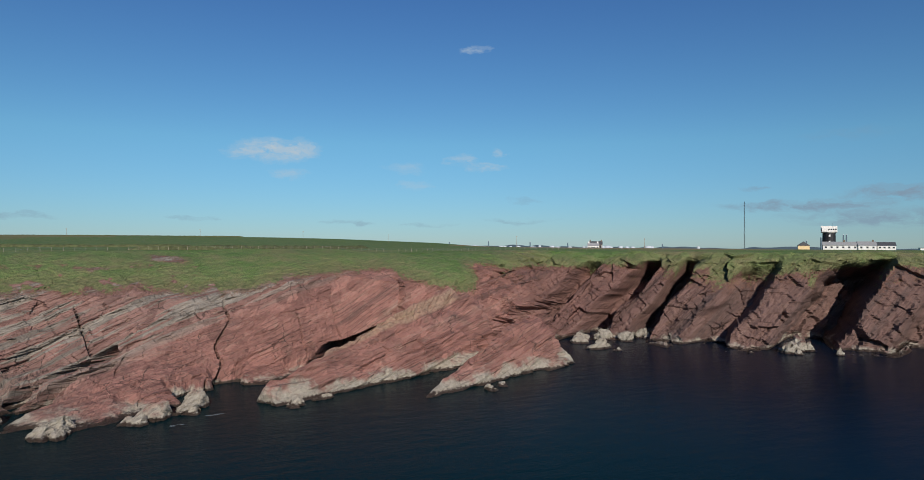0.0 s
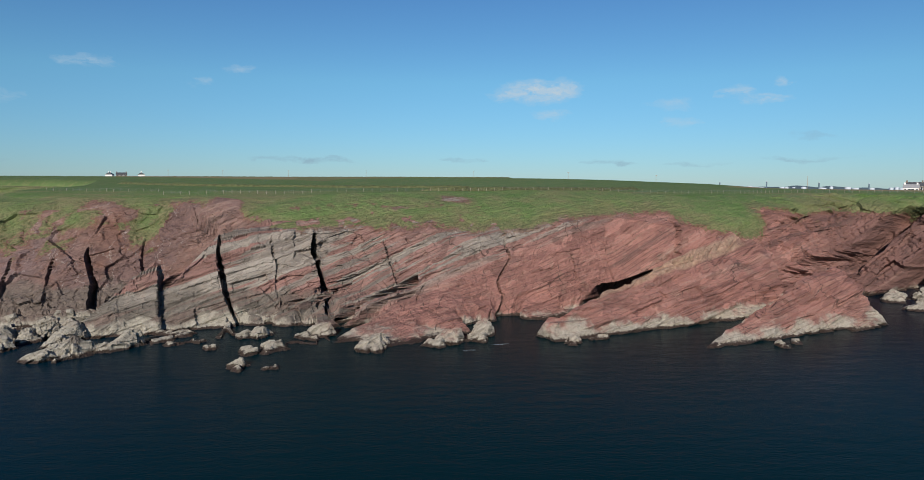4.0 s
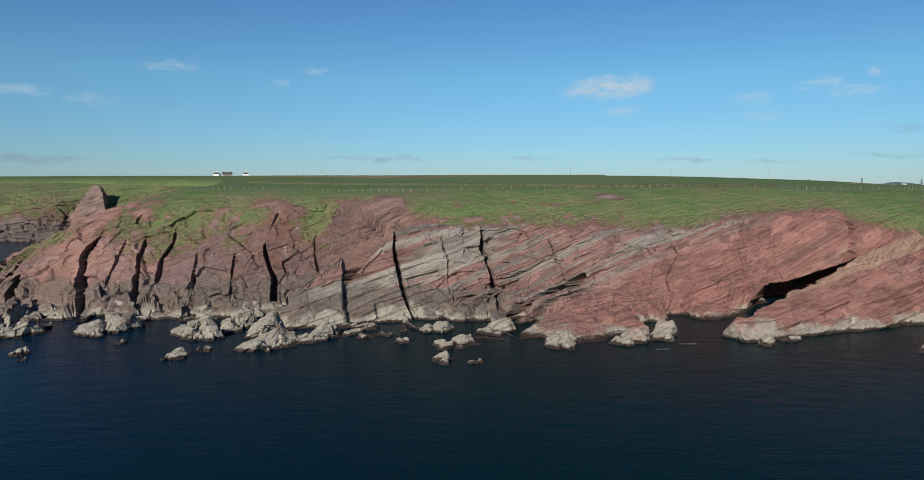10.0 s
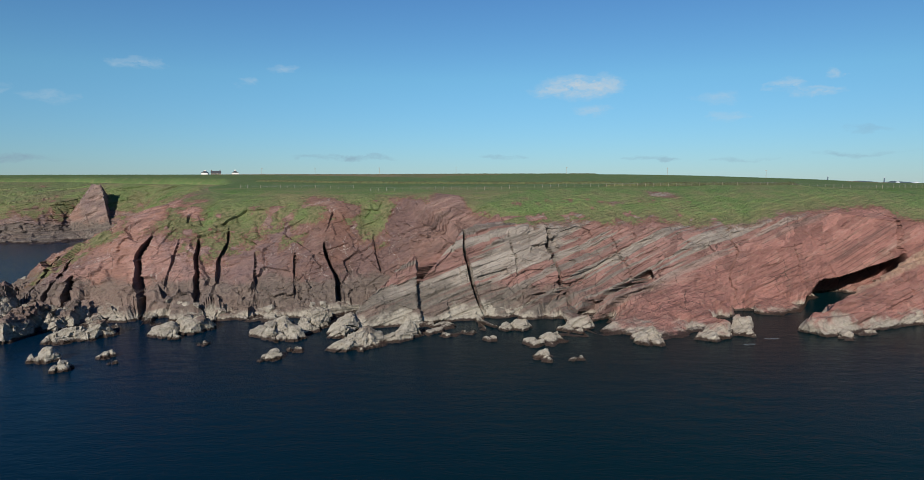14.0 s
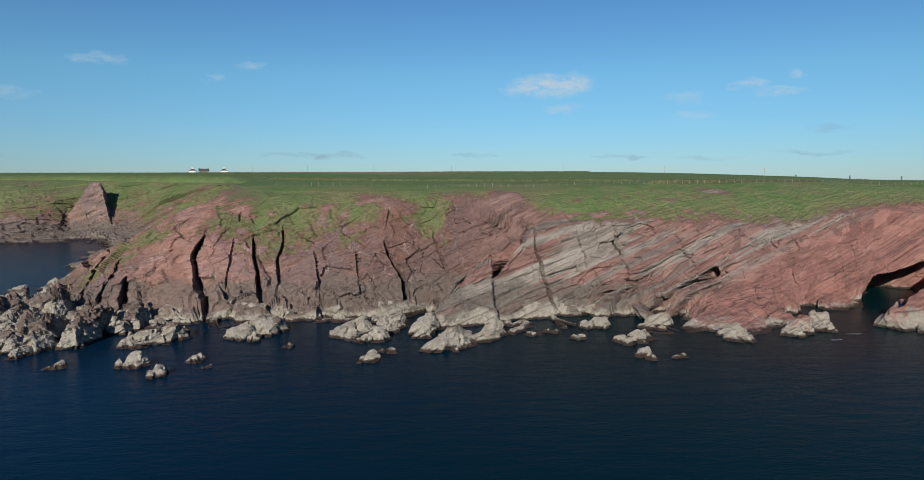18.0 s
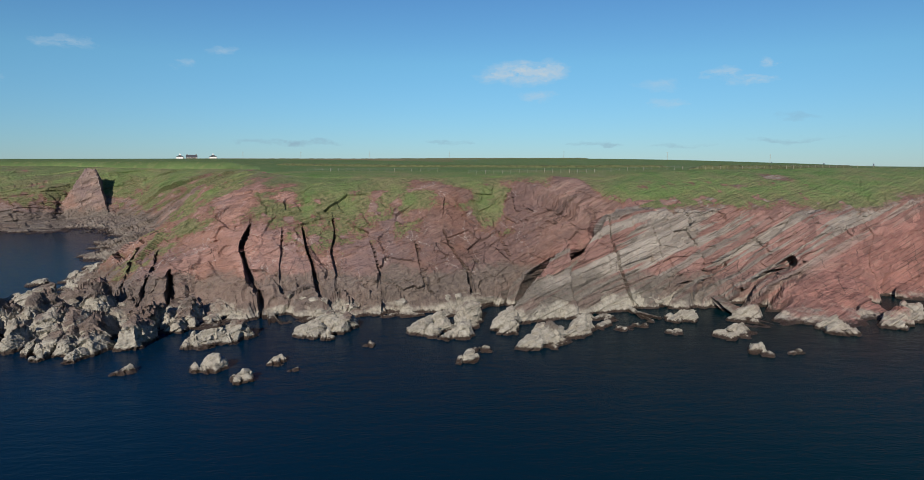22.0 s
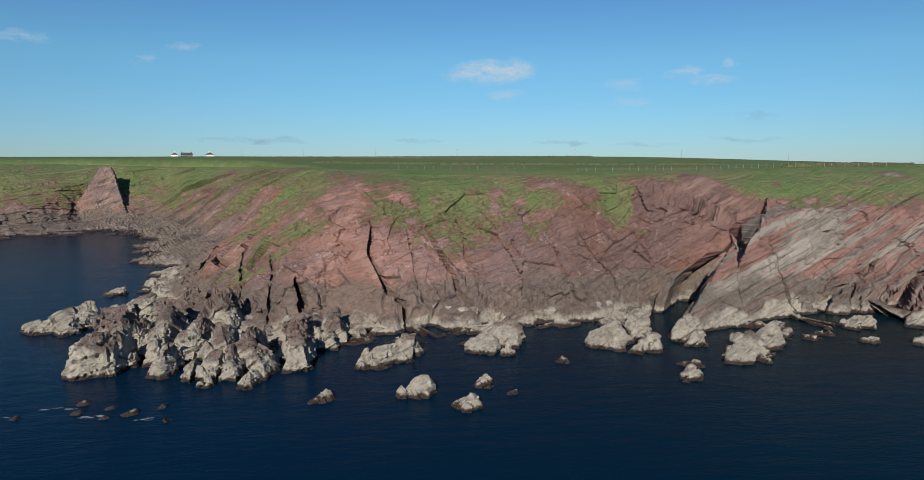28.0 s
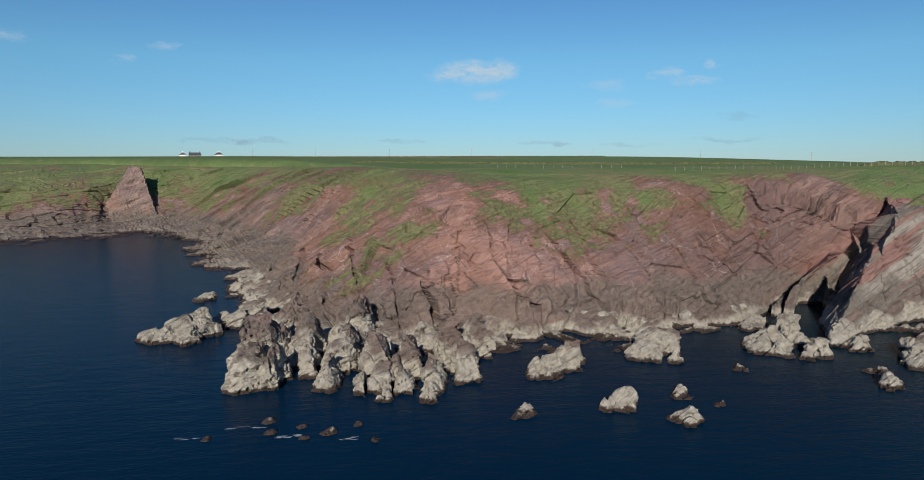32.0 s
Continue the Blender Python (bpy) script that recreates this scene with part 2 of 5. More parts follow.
    col = m.mix(m.math("MULTIPLY", gap, m.math("MULTIPLY", m.step(m.noise(P, 0.07, 3, 0.5), 0.50, 0.60), 0.7)), col, (0.03, 0.023, 0.02))
    # chipped plates of lighter and darker rock along the beds
    bedded = m.node("ShaderNodeCombineXYZ", X=m.math("MULTIPLY", q, 1.1), Y=m.math("MULTIPLY", s, 0.35), Z=m.math("MULTIPLY", m.vec("DOT_PRODUCT", P, DIP), 0.35)).outputs[0]
    plates = m.node("ShaderNodeTexVoronoi", Vector=m.vec("ADD", bedded, m.stir(P, 0.6, 3, 1.00)), Scale=0.55)
    tone = m.nt.nodes.new("ShaderNodeSeparateColor")
    m.put(tone.inputs[0], plates.outputs["Color"])
    col = m.mix(0.55, col, m.mix(tone.outputs[0], (0.30, 0.28, 0.27), (0.72, 0.70, 0.68)), "OVERLAY")
    col = m.mix(m.math("MULTIPLY", m.step(hair, 0.40, 0.32), 0.30), col, (0.05, 0.036, 0.032))
    col = m.mix(m.math("MULTIPLY", m.step(hair, 0.58, 0.68), 0.30), col, (0.33, 0.25, 0.20))
    # the western face: mauve and rusty patches with pale quartz veins
    old = m.math("MULTIPLY", m.step(q, 150, 158), m.step(xyz.outputs[0], -62, -80))
    patchy = m.noise(P, 0.045, 4, 0.6)
    col = m.mix(m.math("MULTIPLY", old, m.math("MULTIPLY", m.step(patchy, 0.50, 0.58), 0.55)), col, (0.165, 0.115, 0.110))
    col = m.mix(m.math("MULTIPLY", old, m.math("MULTIPLY", m.step(patchy, 0.47, 0.38), 0.45)), col, (0.26, 0.130, 0.088))
    # brown crag; the shade of its east-facing side is put into the colour
    brown = m.math("MULTIPLY", m.step(xyz.outputs[0], -118, -96), old)
    col = m.mix(m.math("MULTIPLY", brown, 0.42), col, m.ramp(grain, [(0.35, (0.070, 0.040, 0.032)), (0.65, (0.165, 0.088, 0.068))]))
    vein = m.node("ShaderNodeTexVoronoi", Vector=m.vec("ADD", m.vec("MULTIPLY", P, (0.16, 0.08, 0.10)), m.stir(P, 0.25, 4, 1.00)), Scale=1.0)
    vein.feature = "DISTANCE_TO_EDGE"
    col = m.mix(m.math("MULTIPLY", m.math("MULTIPLY", old, m.math("SUBTRACT", 1.0, m.step(vein.outputs[0], 0.004, 0.014))), m.math("MULTIPLY", m.step(blotch, 0.44, 0.56), 0.75)), col, (0.40, 0.34, 0.30))
    # the eastern bay's grazing light and shade, put into a darker rock colour
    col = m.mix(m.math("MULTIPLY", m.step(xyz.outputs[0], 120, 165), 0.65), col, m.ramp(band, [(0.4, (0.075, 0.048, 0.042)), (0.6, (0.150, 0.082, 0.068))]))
    # yellowish crest of the tilted slab, its lit edge put into the colour
    crest = m.math("MULTIPLY", m.math("MULTIPLY", m.step(q, 84.5, 85.5), m.step(q, 90, 88.5)), m.math("MULTIPLY", m.step(xyz.outputs[0], 40, 48), m.step(xyz.outputs[0], 104, 96)))
    col = m.mix(m.math("MULTIPLY", crest, 0.55), col, m.ramp(grain, [(0.35, (0.24, 0.16, 0.11)), (0.6, (0.42, 0.32, 0.21))]))
    # grey lichen band over the splash zone, pale barnacled rock, dark weed at the water
    wob = m.math("MULTIPLY", m.math("SUBTRACT", m.noise(P, 0.10, 5, 0.65), 0.5), 12.0 if veg else 14.0)
    zz = m.math("ADD", m.math("ADD", z, wob), m.math("MULTIPLY", m.step(xyz.outputs[0], -62, -30), 1.0))
    low = m.math("SUBTRACT", 1.0, m.step(zz, 8.0, 11.0))
    low = m.math("MULTIPLY", low, m.math("SUBTRACT", 1.0, m.step(xyz.outputs[0], -45, 0)))
    col = m.mix(m.math("MULTIPLY", low, 0.72), col, m.ramp(grain, [(0.3, (0.075, 0.064, 0.054)), (0.7, (0.18, 0.155, 0.125))]))
    pale = m.math("SUBTRACT", 1.0, m.step(zz, pale_lo, pale_hi))
    bay = m.math("SUBTRACT", 1.0, m.math("MULTIPLY", m.step(xyz.outputs[1], 240, 320), 0.85))
    col = m.mix(m.math("MULTIPLY", pale, m.math("MULTIPLY", bay, 0.9)), col, m.ramp(grain, [(0.30, (0.15, 0.132, 0.105)), (0.40, (0.29, 0.262, 0.208)), (0.62, (0.42, 0.385, 0.31))]))
    tide = m.math("SUBTRACT", 1.0, m.step(m.math("ADD", z, m.math("MULTIPLY", m.math("SUBTRACT", grain, 0.5), 1.8)), 0.45, 0.9))
    col = m.mix(tide, col, (0.045, 0.03, 0.022))
    if veg:
        at = m.nt.nodes.new("ShaderNodeAttribute")
        at.attribute_name = "veg"
        cover = m.math("ADD", at.outputs["Fac"], m.math("ADD", m.math("ADD", m.math("MULTIPLY", m.math("SUBTRACT", m.noise(P, 0.30, 6, 0.75), 0.5), 1.1), m.math("MULTIPLY", m.math("SUBTRACT", m.noise(P, 1.6, 4, 0.75), 0.5), 0.8)), m.math("MULTIPLY", m.math("SUBTRACT", m.noise(P, 0.09, 4, 0.6), 0.5), 0.7)))
        col = m.mix(m.math("MULTIPLY", m.step(cover, 0.24, 0.44), 0.65), col, m.ramp(grain, [(0.35, (0.10, 0.048, 0.034)), (0.65, (0.22, 0.105, 0.072))]))
        cover = m.step(cover, 0.45, 0.58)
        dry = m.math("MAXIMUM", m.math("MULTIPLY", m.math("SUBTRACT", 1.0, m.step(at.outputs["Fac"], 0.70, 1.15)), 0.72), m.math("MULTIPLY", m.step(xyz.outputs[0], -55, -80), m.math("SUBTRACT", 0.95, m.math("MULTIPLY", m.step(at.outputs["Fac"], 0.80, 1.15), 0.65))))
        col = m.mix(cover, col, m.mix(dry, grass_colour(m, P), m.ramp(grain, [(0.33, (0.066, 0.070, 0.032)), (0.5, (0.142, 0.142, 0.064)), (0.65, (0.22, 0.185, 0.10))])))
    rough = m.math("SUBTRACT", 0.85, m.math("MULTIPLY", tide, 0.4))
    chips = m.node("ShaderNodeTexVoronoi", Vector=m.vec("ADD", bedded, m.stir(P, 0.8, 2, 0.60)), Scale=0.8)
    m.bump(m.math("ADD", m.math("ADD", m.math("MULTIPLY", fine, 1.0), m.math("MULTIPLY", grain, 1.3)), m.math("ADD", m.math("MULTIPLY", chips.outputs[0], 0.7), m.math("MULTIPLY", hair, 0.7))), 0.9, 0.5)
    return m.done(col, rough, 0.25)


def grass_colour(m, P):
    big = m.noise(P, 0.02, 4, 0.55)
    mid = m.noise(P, 0.15, 5, 0.65)
    c = m.ramp(m.math("ADD", m.math("MULTIPLY", big, 0.5), m.math("MULTIPLY", mid, 0.5)),
               [(0.38, (0.235, 0.205, 0.105)), (0.45, (0.19, 0.205, 0.086)), (0.52, (0.150, 0.205, 0.072)), (0.61, (0.100, 0.180, 0.048))])
    c = m.mix(m.math("MULTIPLY", m.step(m.noise(P, 0.35, 5, 0.75), 0.52, 0.66), 0.45), c, (0.19, 0.185, 0.092))
    c = m.mix(m.math("MULTIPLY", m.step(m.noise(P, 0.8, 6, 0.8), 0.48, 0.38), 0.5), c, (0.05, 0.088, 0.022))
    return m.mix(m.math("MULTIPLY", m.step(m.noise(P, 3.2, 3, 0.7), 0.56, 0.38), 0.5), c, (0.034, 0.052, 0.016))


def grass_material():
    m = Nodes("grass")
    g = m.where()
    P = g.outputs["Position"]
    xyz = m.node("ShaderNodeSeparateXYZ", Vector=P)
    col = grass_colour(m, P)
    # farmed fields beyond the fence
    cell = m.node("ShaderNodeTexVoronoi", Vector=m.vec("MULTIPLY", P, (1.0, 0.6, 0.0)), Scale=0.0045)
    tone = m.nt.nodes.new("ShaderNodeSeparateColor")
    m.put(tone.inputs[0], cell.outputs["Color"])
    field = m.ramp(tone.outputs[0], [(0.1, (0.092, 0.155, 0.052)), (0.45, (0.125, 0.180, 0.068)), (0.75, (0.095, 0.140, 0.05)), (0.93, (0.26, 0.20, 0.11))])
    field = m.mix(m.math("MULTIPLY", m.noise(P, 0.08, 5, 0.6), 0.4), field, (0.035, 0.06, 0.012))
    field = m.mix(m.math("MULTIPLY", m.step(m.noise(m.vec("MULTIPLY", P, (1, 0.25, 1)), 0.22, 5, 0.75), 0.50, 0.64), 0.45), field, (0.21, 0.20, 0.095))
    col = m.mix(m.step(xyz.outputs[1], 262, 275), col, field)
    m.bump(m.noise(P, 1.6, 4, 0.7), 0.8, 0.35)
    return m.done(col, 0.95, 0.1)


def sea_material():
    m = Nodes("sea_water")
    P = m.where().outputs["Position"]
    w1 = m.noise(m.vec("MULTIPLY", P, (0.35, 0.8, 1)), 0.35, 5, 0.62)
    w2 = m.noise(m.vec("MULTIPLY", P, (0.7, 1.2, 1)), 1.7, 4, 0.6)
    m.bump(m.math("ADD", w1, m.math("MULTIPLY", w2, 0.3)), 0.30, 0.7)
    col = m.mix(m.math("MULTIPLY", m.step(m.node("ShaderNodeSeparateXYZ", Vector=m.vec("ADD", P, m.node("ShaderNodeVectorMath", i0=m.noise(P, 0.012, 3, 0.5, 1), i1=(90, 90, 0)).outputs[0])).outputs[0], 80, -90), 1.0), (0.0012, 0.0142, 0.0178), (0.0005, 0.0140, 0.034))
    xyz = m.node("ShaderNodeSeparateXYZ", Vector=P)
    # darker to the east: the cliffs' dark reflection is put into the water colour
    col = m.mix(m.step(m.math("ADD", xyz.outputs[0], m.math("MULTIPLY", xyz.outputs[1], -0.35)), 30, 110), col, (0.0004, 0.0066, 0.0180))
    m.put(m.bsdf.inputs["IOR"], 1.33)
    return m.done(col, 0.16, 0.042)


def plain(name, colour, rough=0.7, vary=0.25, scale=1.5, metal=0.0):
    m = Nodes(name)
    P = m.where().outputs["Position"]
    n = m.noise(P, scale, 5, 0.65)
    dark = tuple(c * (1 - vary) for c in colour)
    m.bump(n, 0.2, 0.05)
    return m.done(m.mix(m.step(n, 0.3, 0.7), dark, colour), rough, 0.3, metal)


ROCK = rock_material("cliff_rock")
BOULDER = rock_material("shore_rock", False, 3.6, 5.6)
SLAB = rock_material("slab_rock", False, 2.2, 4.6)
GRASS = grass_material()
SEA = sea_material()


# ---- noise on arrays ----
def hash3(i, j, k, seed):
    n = (i.astype(np.int64) * 374761393 + j.astype(np.int64) * 668265263 + k.astype(np.int64) * 1442695041 + seed * 974634541) & 0xFFFFFFFF
    n = ((n ^ (n >> 13)) * 1274126177) & 0xFFFFFFFF
    n = ((n ^ (n >> 16)) * 2246822519) & 0xFFFFFFFF
    return ((n ^ (n >> 15)) & 0xFFFFFF) / float(0xFFFFFF)


def vnoise(p, seed):
    i = np.floor(p).astype(np.int64)
    f = p - i
    f = f * f * (3 - 2 * f)
    r = 0
    for a in (0, 1):
        for b in (0, 1):
            for c in (0, 1):
                w = (f[..., 0] if a else 1 - f[..., 0]) * (f[..., 1] if b else 1 - f[..., 1]) * (f[..., 2] if c else 1 - f[..., 2])
                r = r + w * hash3(i[..., 0] + a, i[..., 1] + b, i[..., 2] + c, seed)
    return r * 2 - 1


def fbm(p, size, octaves, seed, gain=0.5):
    r, a, t = 0, 1.0, 0
    for o in range(octaves):
        r = r + a * vnoise(p / size * 2.0 ** o + 17.3 * o, seed + o)
        t += a
        a *= gain
    return r / t


def smooth(x, lo, hi):
    t = np.clip((x - lo) / (hi - lo), 0, 1)
    return t * t * (3 - 2 * t)


NB, NS, ND = (np.array(v) for v in (BED, STRIKE, DIP))


def blocks(p, thick, run, seed):
    """Stepped offsets, 0 to 1, of jointed blocks that lie along the beds."""
    q, s, d = p @ NB, p @ NS, p @ ND
    wob = fbm(p, run * 2.5, 2, seed + 5) * thick * 0.6
    i = np.floor((q + wob) / thick)
    j = np.floor(s / run + 7 * hash3(i, i * 0, i * 0, seed + 1))
    k = np.floor(d / run * 0.8 + 7 * hash3(i, j, i * 0, seed + 2))
    return hash3(i, j, k, seed + 3)


def facets(p, size, seed):
    """Flat tilted faces between random seeds, -1 to 1: rock broken along many joints."""
    p = p / size
    base = np.floor(p).astype(np.int64)
    best = np.full(len(p), 9.0)
    out = np.zeros(len(p))
    for a in (-1, 0, 1):
        for b in (-1, 0, 1):
            for c in (-1, 0, 1):
                i, j, k = base[:, 0] + a, base[:, 1] + b, base[:, 2] + c
                d = [p[:, n] - (g + hash3(i, j, k, seed + n)) for n, g in enumerate((i, j, k))]
                far = d[0] ** 2 + d[1] ** 2 + d[2] ** 2
                value = sum(d[n] * (hash3(i, j, k, seed + 5 + n) * 2 - 1) for n in range(3)) * 1.3 + (hash3(i, j, k, seed + 9) - 0.5) * 0.7
                near = far < best
                best = np.where(near, far, best)
                out = np.where(near, value, out)
    return out


def sheet(name, co, faces, material, attribute=None, soft=True):
    """A mesh object from an array of places and an array of quads, without the places that no quad uses."""
    used = np.zeros(len(co), bool)
    used[faces.ravel()] = True
    index = np.cumsum(used) - 1
    me = bpy.data.meshes.new(name)
    n = len(faces)
    me.vertices.add(int(used.sum()))
    me.vertices.foreach_set("co", co[used].astype(np.float32).ravel())
    me.loops.add(n * 4)
    me.loops.foreach_set("vertex_index", index[faces].astype(np.int32).ravel())
    me.polygons.add(n)
    me.polygons.foreach_set("loop_start", np.arange(0, n * 4, 4, dtype=np.int32))
    me.polygons.foreach_set("loop_total", np.full(n, 4, np.int32))
    me.polygons.foreach_set("use_smooth", np.full(n, soft))
    if attribute is not None:
        a = me.attributes.new("veg", "FLOAT", "POINT")
        a.data.foreach_set("value", attribute[used].astype(np.float32))
    me.materials.append(material)
    me.update(calc_edges=True)
    return new(name, me)


# ---- the coast: stations from the western bay to the eastern head ----
# shore x, y; foot of the wall x, y, z; brow x, y, z; top of the grass slope x, y, z; inland x, y
WEST = [
    (-700, 330, -700, 370, 4, -700, 430, 24, -720, 480, 38, -900, 560),
    (-420, 372, -420, 410, 4, -410, 450, 24, -415, 510, 38, -450, 580),
    (-345, 376, -350, 432, 4, -343, 457, 24, -370, 525, 38, -390, 585),
    (-308, 398, -322, 460, 5, -325, 483, 29, -325, 500, 37, -340, 585),
    (-280, 394, -292, 455, 6, -289, 492, 30, -285, 510, 36, -300, 585),
    (-262, 345, -253, 387, 6, -250, 440, 25, -235, 480, 36, -264, 580),
    (-248, 300, -225, 325, 8, -205, 335, 28, -190, 370, 36, -243, 580),
]
POINT = [
    (-230, 268, -209, 285, 9, -190, 290, 29, -175, 300, 36, -217, 580),
    (-226, 240, -209, 242, 8, -178, 242, 27, -160, 258, 35, -196, 580),
    (-216, 205, -203, 208, 7, -172, 213, 24, -150, 240, 34.5, -178, 580),
    (-200, 172, -186, 188, 6, -161, 206, 23, -140, 232, 34, -160, 580),
    (-164, 168, -152, 183, 5, -147, 212, 27, -128, 228, 34, -140, 580),
    (-140, 165, -131, 180, 4, -128, 208, 22.5, -112, 224, 34, -116, 580),
]
HILL = [
    (-117, 164, -112, 183, 4, -105, 206, 24, -98, 222, 34.3, -98, 580),
    (-104, 170, -98, 185, 5, -88, 213, 28, -82, 222, 34.3, -80, 580),
    (-97, 172, -86, 184, 4, -71, 202, 27, -67, 213, 34.6, -65, 580),
    (-82, 162, -68, 181, 5, -55, 192, 25, -53, 212, 33.5, -52, 580),
    (-66, 158, -55, 179, 4, -45, 190, 25.3, -42, 218, 35, -38, 580),
    (-47, 163, -40, 181, 4, -32, 192, 25, -28, 222, 36, -24, 580),
]
RED = [
    (-27, 158, -25, 188, 8, -18, 196, 26, -12, 226, 36.5, -8, 580),
    (-12, 153, -8, 186, 9, -3, 197, 24, 5, 228, 36.5, 8, 580),
    (3, 161, 4, 182, 9, 14, 196, 23, 20, 232, 36.5, 26, 580),
    (18, 170, 22, 188, 4, 28, 199, 25, 34, 236, 37, 44, 580),
    (38, 182, 42, 194, 3, 43, 203, 27, 48, 238, 37, 60, 580),
    (50, 188, 58, 201, 3, 62, 212, 28.5, 64, 240, 37, 80, 580),
    (62, 190, 72, 199, 3, 79, 207, 26, 82, 232, 35.5, 104, 580),
]
EAST = [
    (80, 188, 90, 196, 4, 98, 209, 26, 100, 234, 35, 128, 580),
    (100, 187, 108, 194, 4, 114, 213, 27, 114, 238, 35.5, 156, 580),
    (125, 196, 130, 204, 3, 135, 225, 29, 138, 250, 35.5, 196, 580),
    (153, 213, 158, 222, 3, 165, 245, 31, 168, 262, 36, 250, 580),
    (165, 203, 175, 212, 3, 190, 232, 31, 198, 250, 36, 330, 580),
    (182, 191, 190, 196, 2, 210, 212, 32, 222, 225, 36, 420, 580),
    (192, 165, 200, 170, 2, 223, 182, 32, 238, 190, 36, 520, 570),
]
HEAD = [
    (208, 152, 216, 156, 2, 240, 164, 33, 256, 172, 36, 620, 530),
    (228, 140, 240, 146, 2, 262, 150, 34, 275, 158, 36, 720, 470),
    (243, 124, 253, 128, 2, 275, 134, 31, 292, 142, 36, 810, 390),
    (262, 100, 272, 104, 2, 296, 112, 32, 310, 120, 36, 880, 310),
    (300, 50, 308, 54, 2, 330, 62, 32, 345, 70, 36, 920, 230),
    (420, -20, 430, -14, 2, 450, 0, 32, 470, 10, 36, 960, 140),
    (700, -60, 700, -50, 2, 700, -30, 32, 700, -10, 36, 1000, 50),
]
STEPS = {"WEST": 1.1, "POINT": 0.45, "HILL": 0.36, "RED": 0.36, "EAST": 0.5, "HEAD": 0.8}


def stations():
    rows, size = [], []
    for key, part_rows in (("WEST", WEST), ("POINT", POINT), ("HILL", HILL), ("RED", RED), ("EAST", EAST), ("HEAD", HEAD)):
        for r in part_rows:
            rows.append(r)
            size.append(STEPS[key])
    rows = np.array(rows, float)
    mid = (rows[:, 2:4] + rows[:, 5:7]) / 2
    gap = np.linalg.norm(np.diff(mid, axis=0), axis=1)
    u = [0.0]
    for k in range(len(rows) - 1):
        step = max(size[k], size[k + 1]) if k else 4.0
        if k == len(rows) - 2:
            step = 5.0
        n = max(4, int(gap[k] / step))
        u += list(k + (np.arange(n) + 1) / n)
    u = np.array(u)
    out = np.stack([np.interp(u, np.arange(len(rows)), rows[:, c]) for c in range(rows.shape[1])], 1)
    # round the corners of the plan
    for turn in range(60):
        out[1:-1] = out[1:-1] * 0.5 + (out[:-2] + out[2:]) * 0.25
    return out


def hill_height(x, y):
    """Rolling farmland: a broad rise inland in the west, low towards the eastern head."""
    p = np.stack([x, y, x * 0], -1)
    east = smooth(x - 0.30 * (y - 250), 60, 420)
    drop = 46 * smooth(x - 0.45 * (y - 250), 110, 400) * smooth(np.hypot(x, y), 470, 1000)
    rise = 10.1 * smooth(y, 250, 800) * (1 - smooth(x - 0.30 * (y - 250), -60, 420))
    far = smooth(np.hypot(x, y), 1500, 3500)
    return 36.2 + rise + fbm(p, 260, 3, 40) * 1.3 * smooth(y, 260, 420) + far * fbm(p, 1400, 3, 44) * 9 - far * 6 - drop


def bed_offset(p, east):
    """How far the beds stand out along their strike: hard beds proud, with a trench behind their upper face."""
    q = p @ NB + fbm(p, 40, 2, 61) * 1.0 * (1 - east) + east * (fbm(p, 15, 2, 66) * 2.6 + fbm(p, 5, 2, 68) * 0.7)
    out = np.zeros(len(p))
    for q0, deep, width in ((154.5, 13.0, 7.0), (139.0, 3.5, 4.0), (130.0, 3.0, 3.5), (146.5, 2.0, 3.0), (118.0, 2.5, 4.0), (100.0, 2.0, 4.0)):
        out -= np.where(q > q0, deep * np.exp(-(q - q0) / width), 0) * (1 - east)
    # ribs of the eastern bay, with deep coves between them
    q = q - 0.14 * p[:, 2] - 3.2
    cove = np.zeros(len(p))
    for k in range(len(RIBS) - 1):
        top, deep = RIBS[k + 1][0], RIBS[k + 1][2]
        foot = RIBS[k][1]
        cove = np.maximum(cove, deep * smooth(q, top, top + 1.6) * (1 - smooth(q, foot - 0.45 * (foot - top), foot + 1.0)))
    return out - cove * east * (1 - 0.85 * smooth(p[:, 2] + fbm(p, 12, 2, 69) * 3, 23, 34))


RIBS = [  # upper and lower face of each rib along the normal, depth of the cove above it
    (100, 88, 10), (81, 70, 18), (62, 53, 20), (45, 38, 28), (31, 20, 25), (8.5, -3, 14), (-20, -33, 36), (-52, -66, 28), (-84, -100, 26), (-118, -134, 26), (-150, -168, 26), (-190, -210, 26),
]

